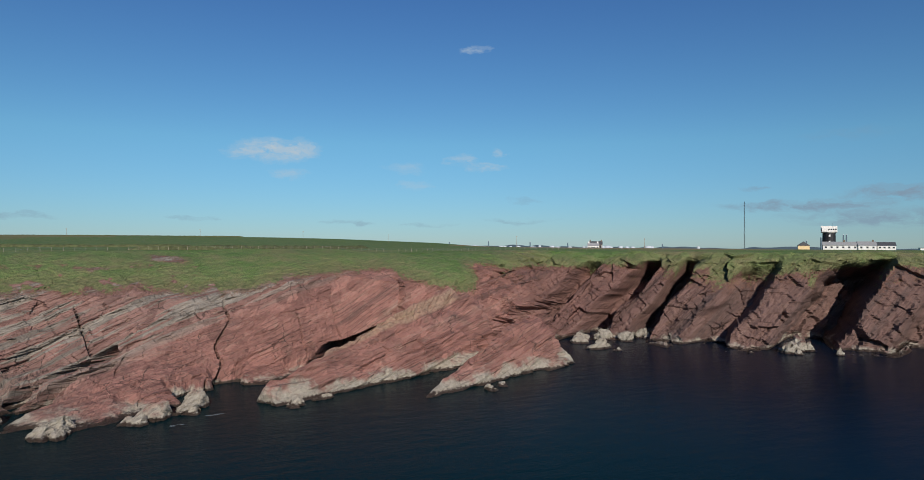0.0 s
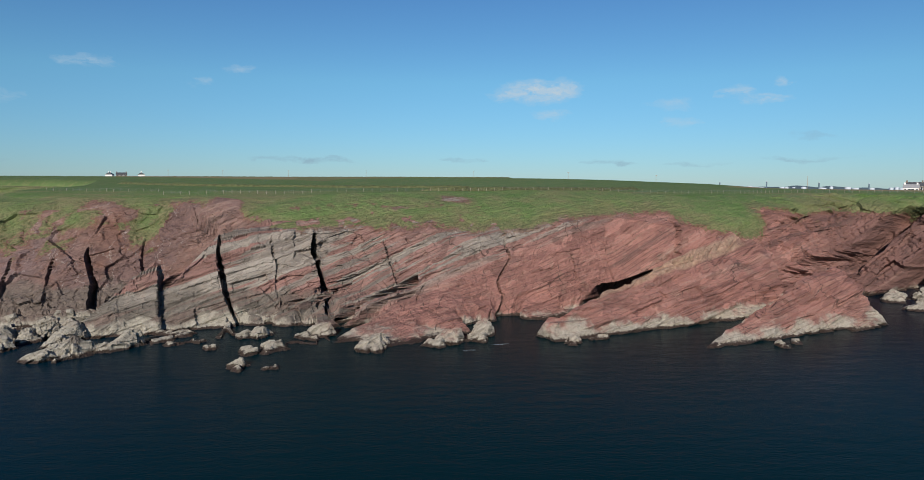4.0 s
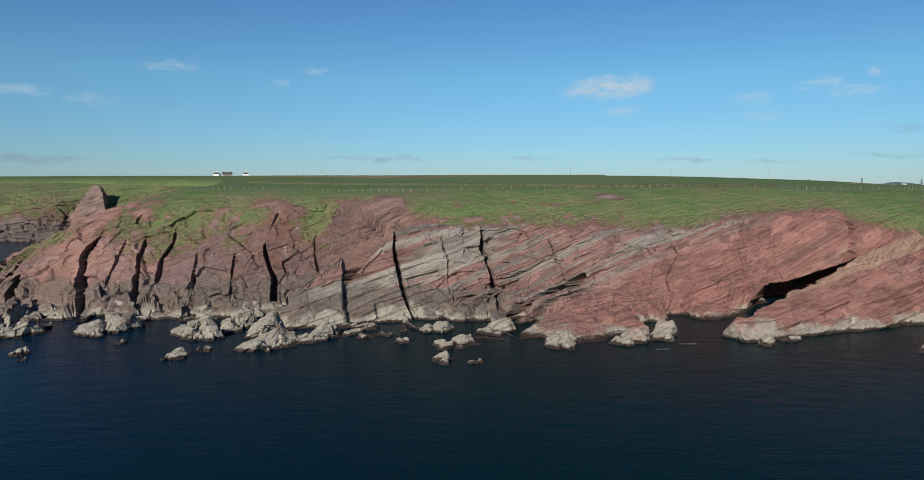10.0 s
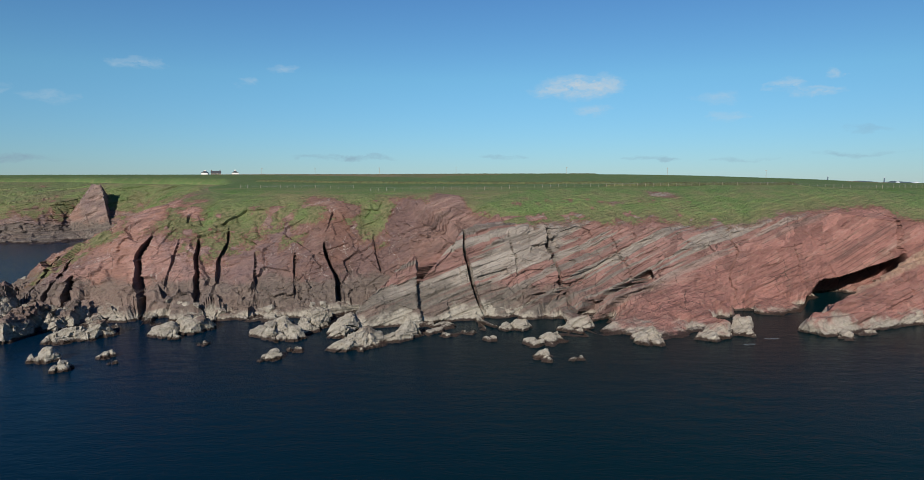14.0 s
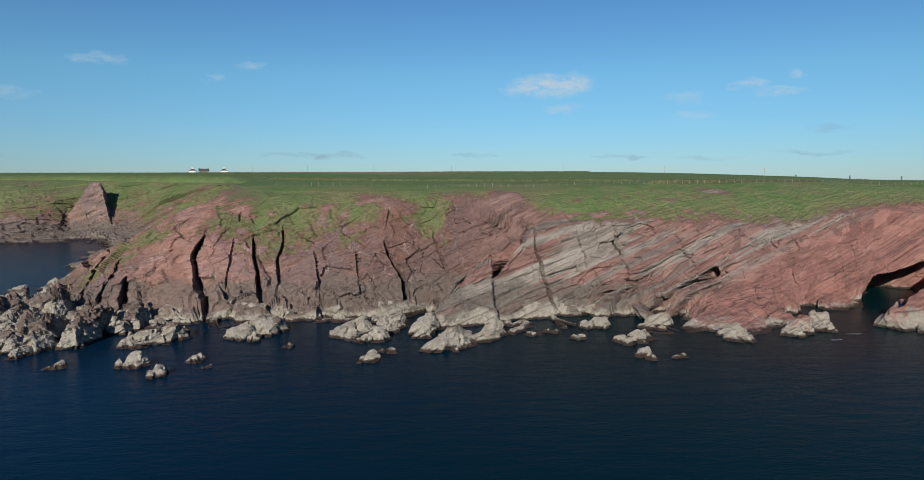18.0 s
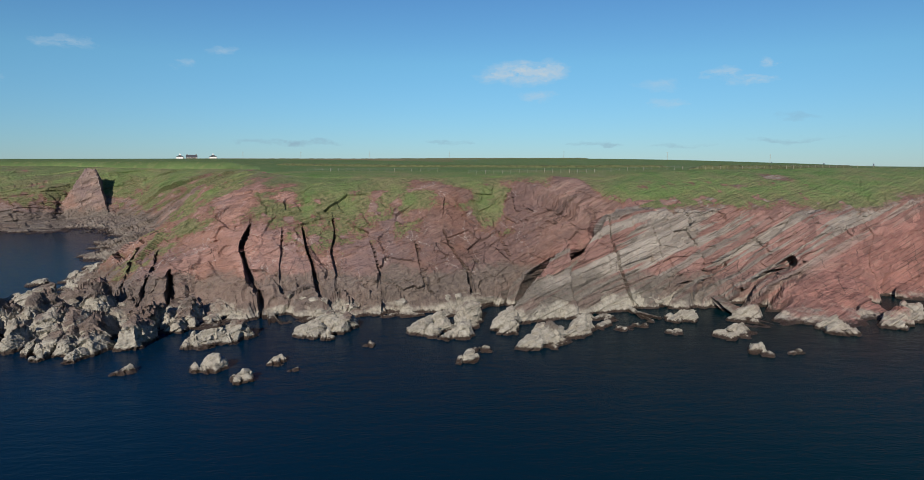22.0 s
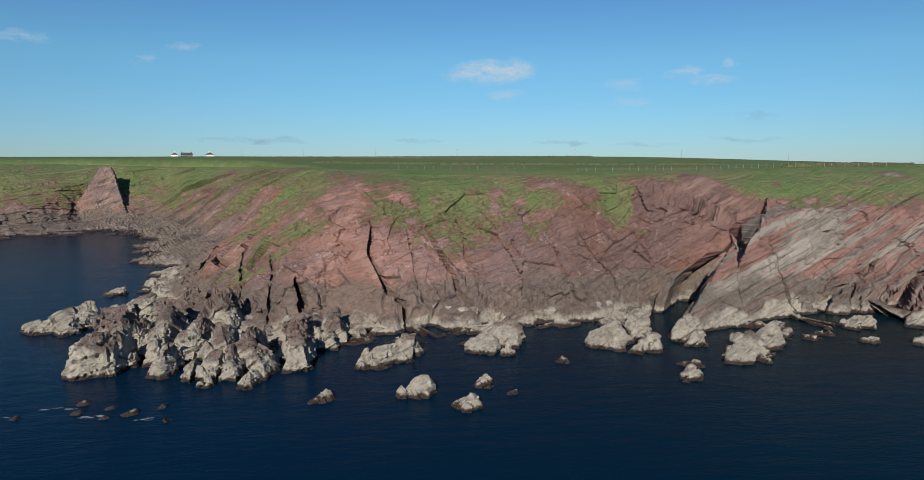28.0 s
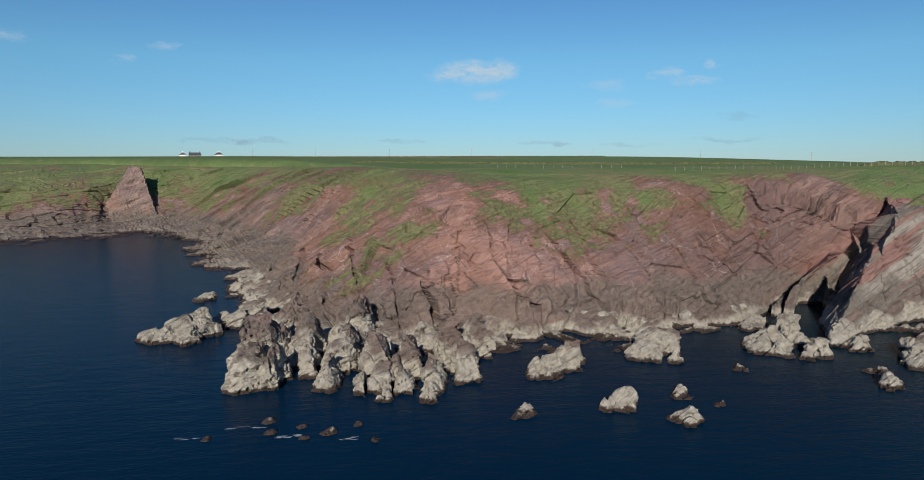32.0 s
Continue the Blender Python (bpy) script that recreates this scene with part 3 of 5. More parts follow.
CLEFTS = [  # the joint's line as (height, x) from its top down, depth, width, how far the rock on its western side stands proud
    (((21, -157.5), (15, -158.3), (7, -153.2), (0, -145)), 6.5, 1.15, 2.8), (((20.5, -143.6), (13.3, -140), (6, -136.7)), 6.0, 1.3, 1.2),
    (((23, -134.8), (14.7, -134), (9.8, -133)), 4.0, 1.0, 1.0), (((16.5, -123.3), (9.5, -120.2), (2.5, -120)), 2.5, 0.6, 0.6),
    (((19, -102.5), (11.5, -98.8), (4.4, -96)), 5.0, 1.1, 1.4), (((25, -59.9), (13.3, -57.4), (0, -54)), 7.0, 1.1, 0.9),
    (((25, -35), (17, -33.5), (8.7, -30.8), (-1, -28)), 9.0, 1.7, 1.8), (((22, 23.2), (17, 24), (10.5, 19.5), (6, 21), (2.6, 16)), 6.0, 0.8, 0.4),
    (((11.5, -1.8), (7.4, -4.1)), 2.5, 0.6, 0.4), (((31, 79), (24, 81), (17, 79.5)), 2.2, 3.0, 1.2),
    (((10, -175.8), (1, -172)), 8.0, 1.5, 1.4), (((15, -191), (4, -189)), 4.0, 0.8, 0.8), (((13.5, -206), (8, -205.5)), 5.0, 1.8, 1.0),
    (((17, -111), (6, -108.5)), 1.8, 0.5, 0.5), (((20, -148.5), (8, -146.5)), 1.6, 0.5, 0.6), (((24, -46.5), (6, -42)), 1.5, 0.5, 0.4),
    (((22, -14), (8, -9.5)), 1.6, 0.5, 0.6), (((15, -183.5), (3, -181)), 5.0, 1.0, 1.2), (((12, -199), (2, -196.5)), 5.0, 1.1, 1.0),
    (((19, 44), (6, 47)), 0.9, 0.4, 0.3), (((22, 57), (9, 59)), 0.9, 0.4, 0.35), (((21, -88), (12, -85)), 1.6, 0.6, 0.6),
]


def cleave(p, strength):
    """Open the clefts along the joints: sharp dark gaps with the western side proud."""
    share = np.zeros(len(p))
    for line, deep, wide, proud in CLEFTS:
        zs, xs = zip(*sorted(line))
        near = np.flatnonzero((np.abs(p[:, 0] - sum(xs) / len(xs)) < 26) & (p[:, 1] < 245) & (p[:, 1] > 140) & (strength > 0))
        if not len(near):
            continue
        a = p[near]
        z = a[:, 2]
        jag = 1.3 * fbm(np.stack([z * 0, z * 0, z], 1), 5.0, 3, int(xs[0]) + 700)
        u = a[:, 0] - np.interp(z, zs, xs) - jag * min(1.0, wide + 0.2)
        up = np.clip((z - zs[0]) / (zs[-1] - zs[0]), 0, 1)
        tall = smooth(z, zs[0] - 1.5, zs[0]) * (1 - smooth(z, zs[-1] - 0.15 * (zs[-1] - zs[0]), zs[-1] + 1.0))
        w = wide * (1.15 - 0.7 * up) * (0.95 + 0.6 * fbm(np.stack([z * 0, z * 0, z], 1), 3.0, 2, int(xs[0]) + 940))
        k = strength[near] * tall
        a[:, 0] -= np.where(np.abs(u) < 0.28, u, 0) * (k > 0.1)
        gap = (u > 0.28) & (u < w + 0.28)
        west_side = np.where(u <= 0.28, np.exp(np.minimum(u, 0) / 6.0), 0)
        a[:, 1] += k * (np.where(gap, deep, 0) - proud * west_side)
        a[:, 0] -= k * np.where(gap, deep * 0.35, 0)
        share[near] = np.maximum(share[near], gap * k)
        p[near] = a
    return share


COAST = {}

# the lower edge of the grass along the cliff
BROW_X = (-230, -185, -161, -142, -127, -119, -108, -96, -85, -72, -60, -43, -28, -15, 0, 17, 29, 43, 58, 75, 82, 87, 92, 97, 102, 112, 118, 122, 140)
BROW_Z = (27, 27, 27, 22.5, 23, 27, 24.5, 23, 24, 31, 29, 26, 26.2, 26.2, 26.3, 24.1, 24.5, 27.3, 29.2, 30.1, 29.5, 27, 25.2, 24, 22.0, 20.5, 25, 32, 31)
TONGUES = ((-141, 20.5, 2.2), (-129, 21, 2.6), (-88, 21, 5.0), (-112, 24, 4.0))     # x, lowest height, half width
BARE = (  # x, height, half sizes and strength of bare patches in the grass
    (-107, 32, 8, 2.2, 0.75), (-97, 29.3, 6, 2.0, 0.9), (-72, 27, 9, 6.0, 0.7), (-63, 31, 6, 5.0, 0.6), (-85, 33, 4, 2.0, 0.4), (-150, 30, 6, 2.5, 0.4), (-165, 30, 7, 4, 0.4), (118, 30, 5, 3, 0.35),
)


def build_coast():
    st = stations()
    n = len(st)
    S = np.column_stack([st[:, 0:2], np.zeros(n)])
    F, E, T = st[:, 2:5], st[:, 5:8], st[:, 8:11]
    H = np.column_stack([st[:, 11:13], hill_height(st[:, 11], st[:, 12])])
    sea = S - F
    sea[:, 2] = 0
    sea /= np.linalg.norm(sea, axis=1)[:, None] + 1e-6
    D = S + sea * 16 + np.array([0, 0, -7.0])
    away = H[:, :2] - np.array([0.0, 60.0])
    away /= np.linalg.norm(away, axis=1)[:, None]
    G = np.column_stack([np.array([0.0, 60.0]) + away * 4600, np.zeros(n)])
    G[:, 2] = hill_height(G[:, 0], G[:, 1])
    rows, veg0, rock = [], [], []

    def span(a, b, k, power, veg_a, veg_b, rock_a, rock_b, bulge=0.0):
        for i in range(k):
            w = (i / k) ** power
            p = a + (b - a) * w
            p[:, 2] += bulge * math.sin(math.pi * w)
            rows.append(p)
            veg0.append(np.full(n, veg_a + (veg_b - veg_a) * w))
            rock.append(np.full(n, rock_a + (rock_b - rock_a) * w))

    span(D, S, 10, 1, 0, 0, 0.5, 1)
    span(S, F, 46, 1, 0, 0, 1, 1, -0.8)
    span(F, E, 96, 1, -0.5, 0.44, 1, 1)
    span(E, T, 64, 0.9, 0.44, 0.95, 1, 0.12, 1.2)
    span(T, H, 60, 2.4, 1, 1, 0.1, 0)
    span(H, G, 46, 2.2, 1, 1, 0, 0)
    rows.append(G)
    veg0.append(np.ones(n))
    rock.append(np.zeros(n))
    m = len(rows)
    P = np.stack(rows)
    V, R = np.stack(veg0), np.stack(rock)
    first_flat = 10 + 46 + 96 + 64
    # inland the ground follows the farmland's own shape
    for r in range(first_flat, m):
        w = smooth(np.full(n, float(r - first_flat)), 0, 34)
        P[r, :, 2] = P[r, :, 2] * (1 - w) + hill_height(P[r, :, 0], P[r, :, 1]) * w
    # outward direction of the smooth form
    du = np.gradient(P, axis=1)
    dv = np.gradient(P, axis=0)
    N = np.cross(du, dv)
    N /= np.linalg.norm(N, axis=2)[..., None] + 1e-9
    cut = first_flat + 6
    p = P[:cut].reshape(-1, 3).copy()
    nn, r, v = N[:cut].reshape(-1, 3), R[:cut].ravel(), V[:cut].ravel()
    flat = nn.copy()
    flat[:, 2] *= 0.35
    low = 1 - smooth(p[:, 2], 5, 12)
    east = smooth(p[:, 0] + 0.2 * (200 - p[:, 1]), 96, 120)
    west = 1 - smooth(p[:, 0], -200, -150)
    x0 = p.copy()
    p += flat * (fbm(x0, 30, 3, 3) * (2.2 + 2.0 * (x0[:, 1] > 260)) * r)[:, None]
    p += NS * (bed_offset(p, east) * np.maximum(r, east * smooth(r, 0.1, 0.3)) * (1 - (0.8 + 0.2 * east) * smooth(v, 0.45 - 0.1 * east, 0.80 - 0.05 * east)))[:, None]
    notched = cleave(p, smooth(r, 0.85, 0.97))
    solid = r
    r = r * (1 - notched)
    # jointed blocks at three sizes
    b1, b2, b3 = blocks(x0, 5.5, 11.0, 71), blocks(x0, 2.1, 4.6, 81), blocks(x0, 0.8, 2.0, 91)
    amp = r * (0.55 + 0.75 * low + 0.2 * west + 0.5 * east)
    calm = 1 - 0.7 * (1 - smooth(x0 @ NB, 112, 122)) * (1 - east)
    amp = amp * calm
    wall = (1 - smooth(x0 @ NB, 114, 121)) * (1 - east) * smooth(x0[:, 2], 4, 8)
    bare = 1 - (0.35 + 0.57 * wall) * (x0 @ NB < 121) * (1 - east)
    p += flat * ((b1 - 0.5) * 2.4 * amp + (b2 - 0.5) * 0.75 * amp + (b3 - 0.5) * 0.16 * r)[:, None]
    for thick, push, seed in ((4.4, 1.8, 231), (1.5, 0.55, 241)):
        q = (x0 @ NB + fbm(x0, 45, 2, seed) * 1.2) / thick
        layer = np.floor(q)
        edge = hash3(layer, layer * 0, layer * 0, seed)
        run = 0.65 + 0.6 * fbm(x0 + layer[:, None] * 5.1, 30, 2, seed + 2)
        p += flat * ((edge - 0.5) * push * run * r * bare * (1 - 0.62 * (1 - smooth(x0[:, 0] - 0.4 * (x0[:, 2] - 10), -90, -72)) * smooth(x0[:, 0], -175, -160)) * (1 - 0.4 * east))[:, None]
    far = (1 - smooth(x0[:, 0] - 0.25 * (x0[:, 1] - 210), -200, -180)) * (1 - 0.6 * smooth(-x0[:, 0], 260, 300))
    q = (x0 @ NB + fbm(x0, 40, 2, 251) * 2.0) / 7.0
    layer = np.floor(q)
    p += flat * ((hash3(layer, layer * 0, layer * 0, 252) - 0.5 - 0.35 * (q - layer)) * 6.0 * far * smooth(r, 0.15, 0.5) * (0.5 + 0.8 * smooth(fbm(x0 + layer[:, None] * 4.3, 26, 2, 253), -0.3, 0.3)))[:, None]
    for thick, share, depth, seed in ((3.4, 0.30, 0.9, 210), (1.5, 0.35, 0.4, 220)):
        q = (x0 @ NB + fbm(x0, 25, 3, seed) * 1.6) / thick
        layer = np.floor(q)
        here = (hash3(layer, layer * 0, layer * 0, seed) < share) * smooth(fbm(x0 + layer[:, None] * 3.7, 14, 2, seed + 4), -0.15, 0.25)
        p -= flat * (np.exp(-(((q - layer) - 0.5) * thick / 0.28) ** 2) * depth * here * r * bare)[:, None]
    p += flat * (fbm(x0, 3.0, 3, 101) * 0.16 * r)[:, None]
    broken = np.maximum(1 - smooth(x0[:, 0] - 0.4 * (x0[:, 2] - 10), -92, -74), east)
    pick = (broken * r) > 0.02
    tall = x0[pick] * np.array([1.0, 0.8, 0.5])
    force = 0.62 + 0.38 * east[pick] - 0.15 * (x0[pick, 1] > 270)
    p[pick] += flat[pick] * ((facets(tall, 10.0, 401) * 2.6 + facets(tall, 3.6, 421) * 1.0) * force * (broken * r)[pick])[:, None]
    # plates broken along the beds, and small fresh breaks everywhere
    pick = (r * (1 - broken) > 0.05) & (x0[:, 2] > -2)
    along = np.stack([x0[pick] @ NB, x0[pick] @ NS * 0.30, x0[pick] @ ND * 0.30], 1)
    p[pick] += flat[pick] * (facets(along, 2.6, 441) * (0.75 - 0.45 * wall[pick]) * (r * (1 - broken))[pick])[:, None]
    pick = (r > 0.3) & (x0[:, 2] > -2) & (x0[:, 1] < 270)
    p[pick] += flat[pick] * (facets(x0[pick], 1.9, 461) * 0.20 * r[pick])[:, None]
    shelf = calm * (1 - 0.65 * (x0[:, 1] > 235) * (x0[:, 0] < 0)) * low * r * smooth(p[:, 2], -4, 1.5) * (0.35 + 0.65 * (1 - smooth(p[:, 0], -60, -10)))
    p[:, 2] += shelf * ((blocks(x0, 4.0, 6.0, 111) - 0.9) * 3.0 + (blocks(x0, 1.8, 3.2, 121) - 0.5) * 1.4)
    # inlets between the ledges
    inlet = smooth(fbm(x0, 11, 2, 157), -0.02, 0.18) * (1 - smooth(p[:, 2], 3.5, 6.5)) * smooth(x0[:, 0], -165, -155) * (1 - east)
    p[:, 2] -= inlet * 4.5 * r
    # the open slots behind the two great slabs
    q = x0 @ NB
    wob = fbm(x0, 9, 2, 151) * 0.7
    edge = np.where(x0[:, 0] < -72.5, 139.8 + 0.525 * (x0[:, 0] + 91), 137.4 + 0.656 * (x0[:, 0] + 82))
    over = np.maximum(edge + 1.5, 152.0 + 0.15 * (x0[:, 0] + 85))
    slot = smooth(q, edge - 8, edge - 7) * (1 - smooth(q + wob, over, over + 0.6)) * smooth(x0[:, 0], -100, -95) * (1 - smooth(x0[:, 0], -62, -56))
    p += np.array([0.55, 0.80, 0.0]) * (slot * 16.0 * r)[:, None]
    edge = 85.0 + 0.13 * (x0[:, 0] - 30)
    wide = np.clip(9.0 - 0.36 * (x0[:, 0] - 58), 1.2, 10.0)
    slot = smooth(q, edge - 5, edge - 4) * (1 - smooth(q + wob, edge + wide, edge + wide + 0.8)) * smooth(x0[:, 0], 41, 43) * (1 - smooth(x0[:, 0], 74, 84)) * (1 - smooth(p[:, 2], 16, 20))
    p += np.array([0.50, 0.86, 0.0]) * (slot * 24.0 * r)[:, None]
    slot = smooth(q, 55, 57) * (1 - smooth(q + wob, 69, 70)) * smooth(x0[:, 0], 82, 88) * (1 - smooth(x0[:, 0], 126, 134)) * (1 - smooth(p[:, 2], 17, 24))
    p += np.array([0.62, 0.78, 0.0]) * (slot * 15.0 * r)[:, None]
    # narrow black partings between the grey and the red beds
    for q0, q1, x_low, x_high, far in ((119.2, 121.6, -46, 0, 9.0), (114.9, 116.6, -32, -2, 6.0), (128.5, 129.7, -50, -12, 4.0)):
        slot = smooth(q + wob, q0, q0 + 0.5) * (1 - smooth(q + wob, q1, q1 + 0.5)) * smooth(x0[:, 0], x_low, x_low + 4) * (1 - smooth(x0[:, 0], x_high - 8, x_high)) * smooth(fbm(x0, 12, 2, int(q0)), -0.35, -0.1)
        p += np.array([0.66, 0.74, 0.0]) * (slot * far * r)[:, None]
    r = solid
    # the crag at the top of the old face: the ground drops off along a broken line
    d = -0.773 * (x0[:, 0] + 57) - 0.635 * (x0[:, 1] - 189) + facets(x0, 4.5, 481) * 0.7 + fbm(x0, 9, 2, 485) * 1.5
    along = -0.635 * (x0[:, 0] + 57) + 0.773 * (x0[:, 1] - 189)
    here = smooth(along, -2, 2) * (1 - smooth(along, 27, 36)) * (x0[:, 2] > 20)
    p[:, 2] -= here * 4.2 * smooth(d, 0, 1.4) * np.exp(-np.maximum(d, 0) / 8.0)
    p += flat * (here * (np.abs(d - 4) < 5) * facets(x0, 2.4, 491) * 0.8)[:, None]
    crag_face = (here * smooth(d, -0.6, 0.4) * (1 - smooth(d, 5, 12))).copy()
    # tussocks and little slips on the grass
    p[:, 2] += (1 - r) * fbm(x0, 2.2, 3, 131) * 0.28 + (1 - r) * fbm(x0, 14, 2, 135) * 0.5
    P[:cut] = p.reshape(cut, n, 3)
    veg = V.copy()
    pp = P[:cut].reshape(-1, 3)
    patch = fbm(pp, 20, 4, 141, 0.6)
    v0 = veg[:cut].ravel() + patch * 0.42
    x, y, z = pp.T
    fine = fbm(pp, 5, 3, 149)
    brow = np.interp(x, BROW_X, BROW_Z) + fine * 1.1 + patch * 2.0 * (x < -5) + 0.6 * (hash3(np.floor(x / 3.5), x * 0, x * 0, 5) - 0.5)
    old = 1 - smooth(x, -66, -54)
    v0 = 0.5 + 0.04 * old + (z - brow) * (0.16 - 0.115 * old) + old * (patch * 0.6 + fine * 0.45) + (1 - old) * patch * 0.12
    tongue = sum(np.exp(-((x - a - 0.25 * (b - z)) / w) ** 2) * smooth(z, b, b + 4) for a, b, w in TONGUES)
    v0 = v0 + tongue * 0.55
    bay = 0.47 + (z - 22) / 30 + patch * 1.05 + fine * 0.45 + 0.30 * smooth(-x, 225, 270) * smooth(z, 9, 13)
    w = 1 - smooth(x - 0.25 * (y - 210), -192, -165)
    v0 = v0 + (bay - v0) * w
    v0 = np.where(z < 6, -0.5, np.minimum(v0, 1.2))
    crag = sum(c * np.exp(-(((x - a) / u) ** 4 + ((z - b) / h) ** 4)) for a, b, u, h, c in BARE)
    crag = crag + 0.9 * np.exp(-(((x - 9.5) / 6.8) ** 4 + ((y - 221.0) / 4.0) ** 4))
    crag = crag + 0.7 * smooth(fbm(pp, 3.5, 3, 177), 0.15, 0.40) * (y < 217) * (x < 22) * (z < 33) + 0.9 * crag_face
    east = smooth(pp[:, 0], 100, 135)
    v0 = v0 + east * (veg[:cut].ravel() + patch * 0.42 - v0)
    v0 = v0 + east * 0.40 * smooth(z + fbm(pp, 14, 3, 189) * 3, 27, 32)
    v0 = v0 + east * (0.30 * smooth(fbm(pp, 22, 3, 187), 0.0, 0.4) - 0.05) * (pp[:, 2] > 12)
    veg[:cut] = (v0 - crag).reshape(cut, n)
    veg[first_flat:] = 1
    co = P.reshape(-1, 3)
    ids = np.arange(m * n).reshape(m, n)
    quads = np.stack([ids[:-1, :-1], ids[:-1, 1:], ids[1:, 1:], ids[1:, :-1]], -1)
    seam = 10 + 46 + 96 + 44
    x_mid = P[120, :-1, 0]
    a, b = int(np.searchsorted(x_mid, -212)), int(np.searchsorted(x_mid, 122))
    va = veg.ravel()
    COAST["shore"] = P[12:60, a:b]
    COAST["west"] = P[8:50, :a]
    COAST["east"] = P[9:22, b:]
    COAST["slope"] = P[10 + 46 + 60:first_flat, a:b]
    ob = sheet("cliff_main", co, quads[:seam, a:b].reshape(-1, 4), ROCK, va, False)
    tagged(ob, "red and grey banded sandstone cliff with dipping beds and dark clefts", "cliff", kind="structure")
    ob = sheet("cliff_west", co, quads[:seam, :a].reshape(-1, 4), ROCK, va, False)
    tagged(ob, "reddish bay cliff half covered in grass above a boulder shore", "cliff", kind="structure")
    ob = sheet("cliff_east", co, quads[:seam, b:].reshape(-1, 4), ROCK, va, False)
    tagged(ob, "red ribbed sandstone cliff with deep gullies, shade put into its colour", "cliff", kind="structure")
    ob = sheet("grass_slope", co, quads[seam:first_flat + 3].reshape(-1, 4), ROCK, va)
    tagged(ob, "rough green clifftop grass with bare rock patches", "grass", kind="structure")
    ob = sheet("ground", co, quads[first_flat + 3:].reshape(-1, 4), GRASS)
    tagged(ob, "green farmland fields reaching the horizon", "field", kind="structure")


build_coast()

# ---- the sea ----
bm = bmesh.new()
bmesh.ops.create_grid(bm, x_segments=40, y_segments=40, size=4800)
me = bpy.data.meshes.new("sea")
bm.to_mesh(me)
bm.free()
me.materials.append(SEA)
tagged(new("sea", me), "dark navy sea with small ripples at the cliff foot", "sea", kind="structure")


# ---- rocks of the foreshore ----
BALLS = {}


def ball(level):
    if level not in BALLS:
        bm = bmesh.new()
        bmesh.ops.create_icosphere(bm, subdivisions=level, radius=1.0)
        bm.verts.ensure_lookup_table()
        BALLS[level] = (np.array([v.co for v in bm.verts]), np.array([[v.index for v in f.verts] for f in bm.faces]))
        bm.free()
    return BALLS[level]


def plate(name, centre, halves, rnd, z_top):
    """One jointed block of a bed: a box along the beds with broken corners and a worn skin."""
    bm = bmesh.new()
    big = max(halves) * 2.2
    bmesh.ops.create_cube(bm, size=big * 2)
    planes = []
    for axis, half in zip((BED, STRIKE, DIP), halves):
        for side in (1, -1):
            v = (axis * side + Vector((rnd.gauss(0, 0.13), rnd.gauss(0, 0.13), rnd.gauss(0, 0.10)))).normalized()
            planes.append((v, half * rnd.uniform(0.85, 1.1)))
    for k in range(7):
        v = Vector((rnd.gauss(0, 1), rnd.gauss(0, 1), abs(rnd.gauss(0, 0.8)))).normalized()
        reach = sum(abs(v.dot(a)) * h for a, h in zip((BED, STRIKE, DIP), halves))
        planes.append((v, reach * rnd.uniform(0.55, 0.80)))
    planes.append((Vector((rnd.gauss(0, 0.2), rnd.gauss(-0.15, 0.2), 1)).normalized(), max(z_top - centre[2], 0.2)))
    for v, far in planes:
        made = bmesh.ops.bisect_plane(bm, geom=bm.verts[:] + bm.edges[:] + bm.faces[:], plane_co=v * far, plane_no=v, clear_outer=True)
        cut = [e for e in made["geom_cut"] if isinstance(e, bmesh.types.BMEdge)]
        if len(cut) > 2:
            bmesh.ops.contextual_create(bm, geom=cut)
    bmesh.ops.triangulate(bm, faces=bm.faces[:])
    long = sorted(e.calc_length() for e in bm.edges)[-1]
    bmesh.ops.subdivide_edges(bm, edges=[e for e in bm.edges if e.calc_length() > long * 0.22], cuts=2, use_grid_fill=True)
    bmesh.ops.triangulate(bm, faces=bm.faces[:])
    bmesh.ops.subdivide_edges(bm, edges=[e for e in bm.edges if e.calc_length() > 0.75], cuts=1, use_grid_fill=True)
    co = np.array([v.co for v in bm.verts])
    grain = min(halves)
    seed = rnd.randrange(9999)
    out = co / (np.linalg.norm(co, axis=1)[:, None] + 1e-6)
    co = co + out * (fbm(co + seed, grain * 1.1, 2, seed, 0.6) * grain * 0.30 + fbm(co + seed, grain * 0.35, 2, seed + 2) * grain * 0.13)[:, None]
    for v, c in zip(bm.verts, co):
        v.co = c
    me = bpy.data.meshes.new(name)
    bm.to_mesh(me)
    bm.free()
    me.materials.append(BOULDER)
    return me


def split_beds(top, p, tris, thick, material, seed):
    """Give each thick bed of a slab a mesh of its own under it."""
    mid = p[tris].mean(axis=1)
    beds = np.floor((mid @ NB + fbm(mid, 20, 2, seed + 50)) / thick)
    local = p - np.array(top.location)
    for layer in np.unique(beds):
        mine = tris[beds == layer]
        used, index = np.unique(mine, return_inverse=True)
        me = bpy.data.meshes.new("bed")
        me.from_pydata(local[used].tolist(), [], index.reshape(-1, 3).tolist())
        me.materials.append(material)
        ob = new("bed", me)
        ob.parent = top


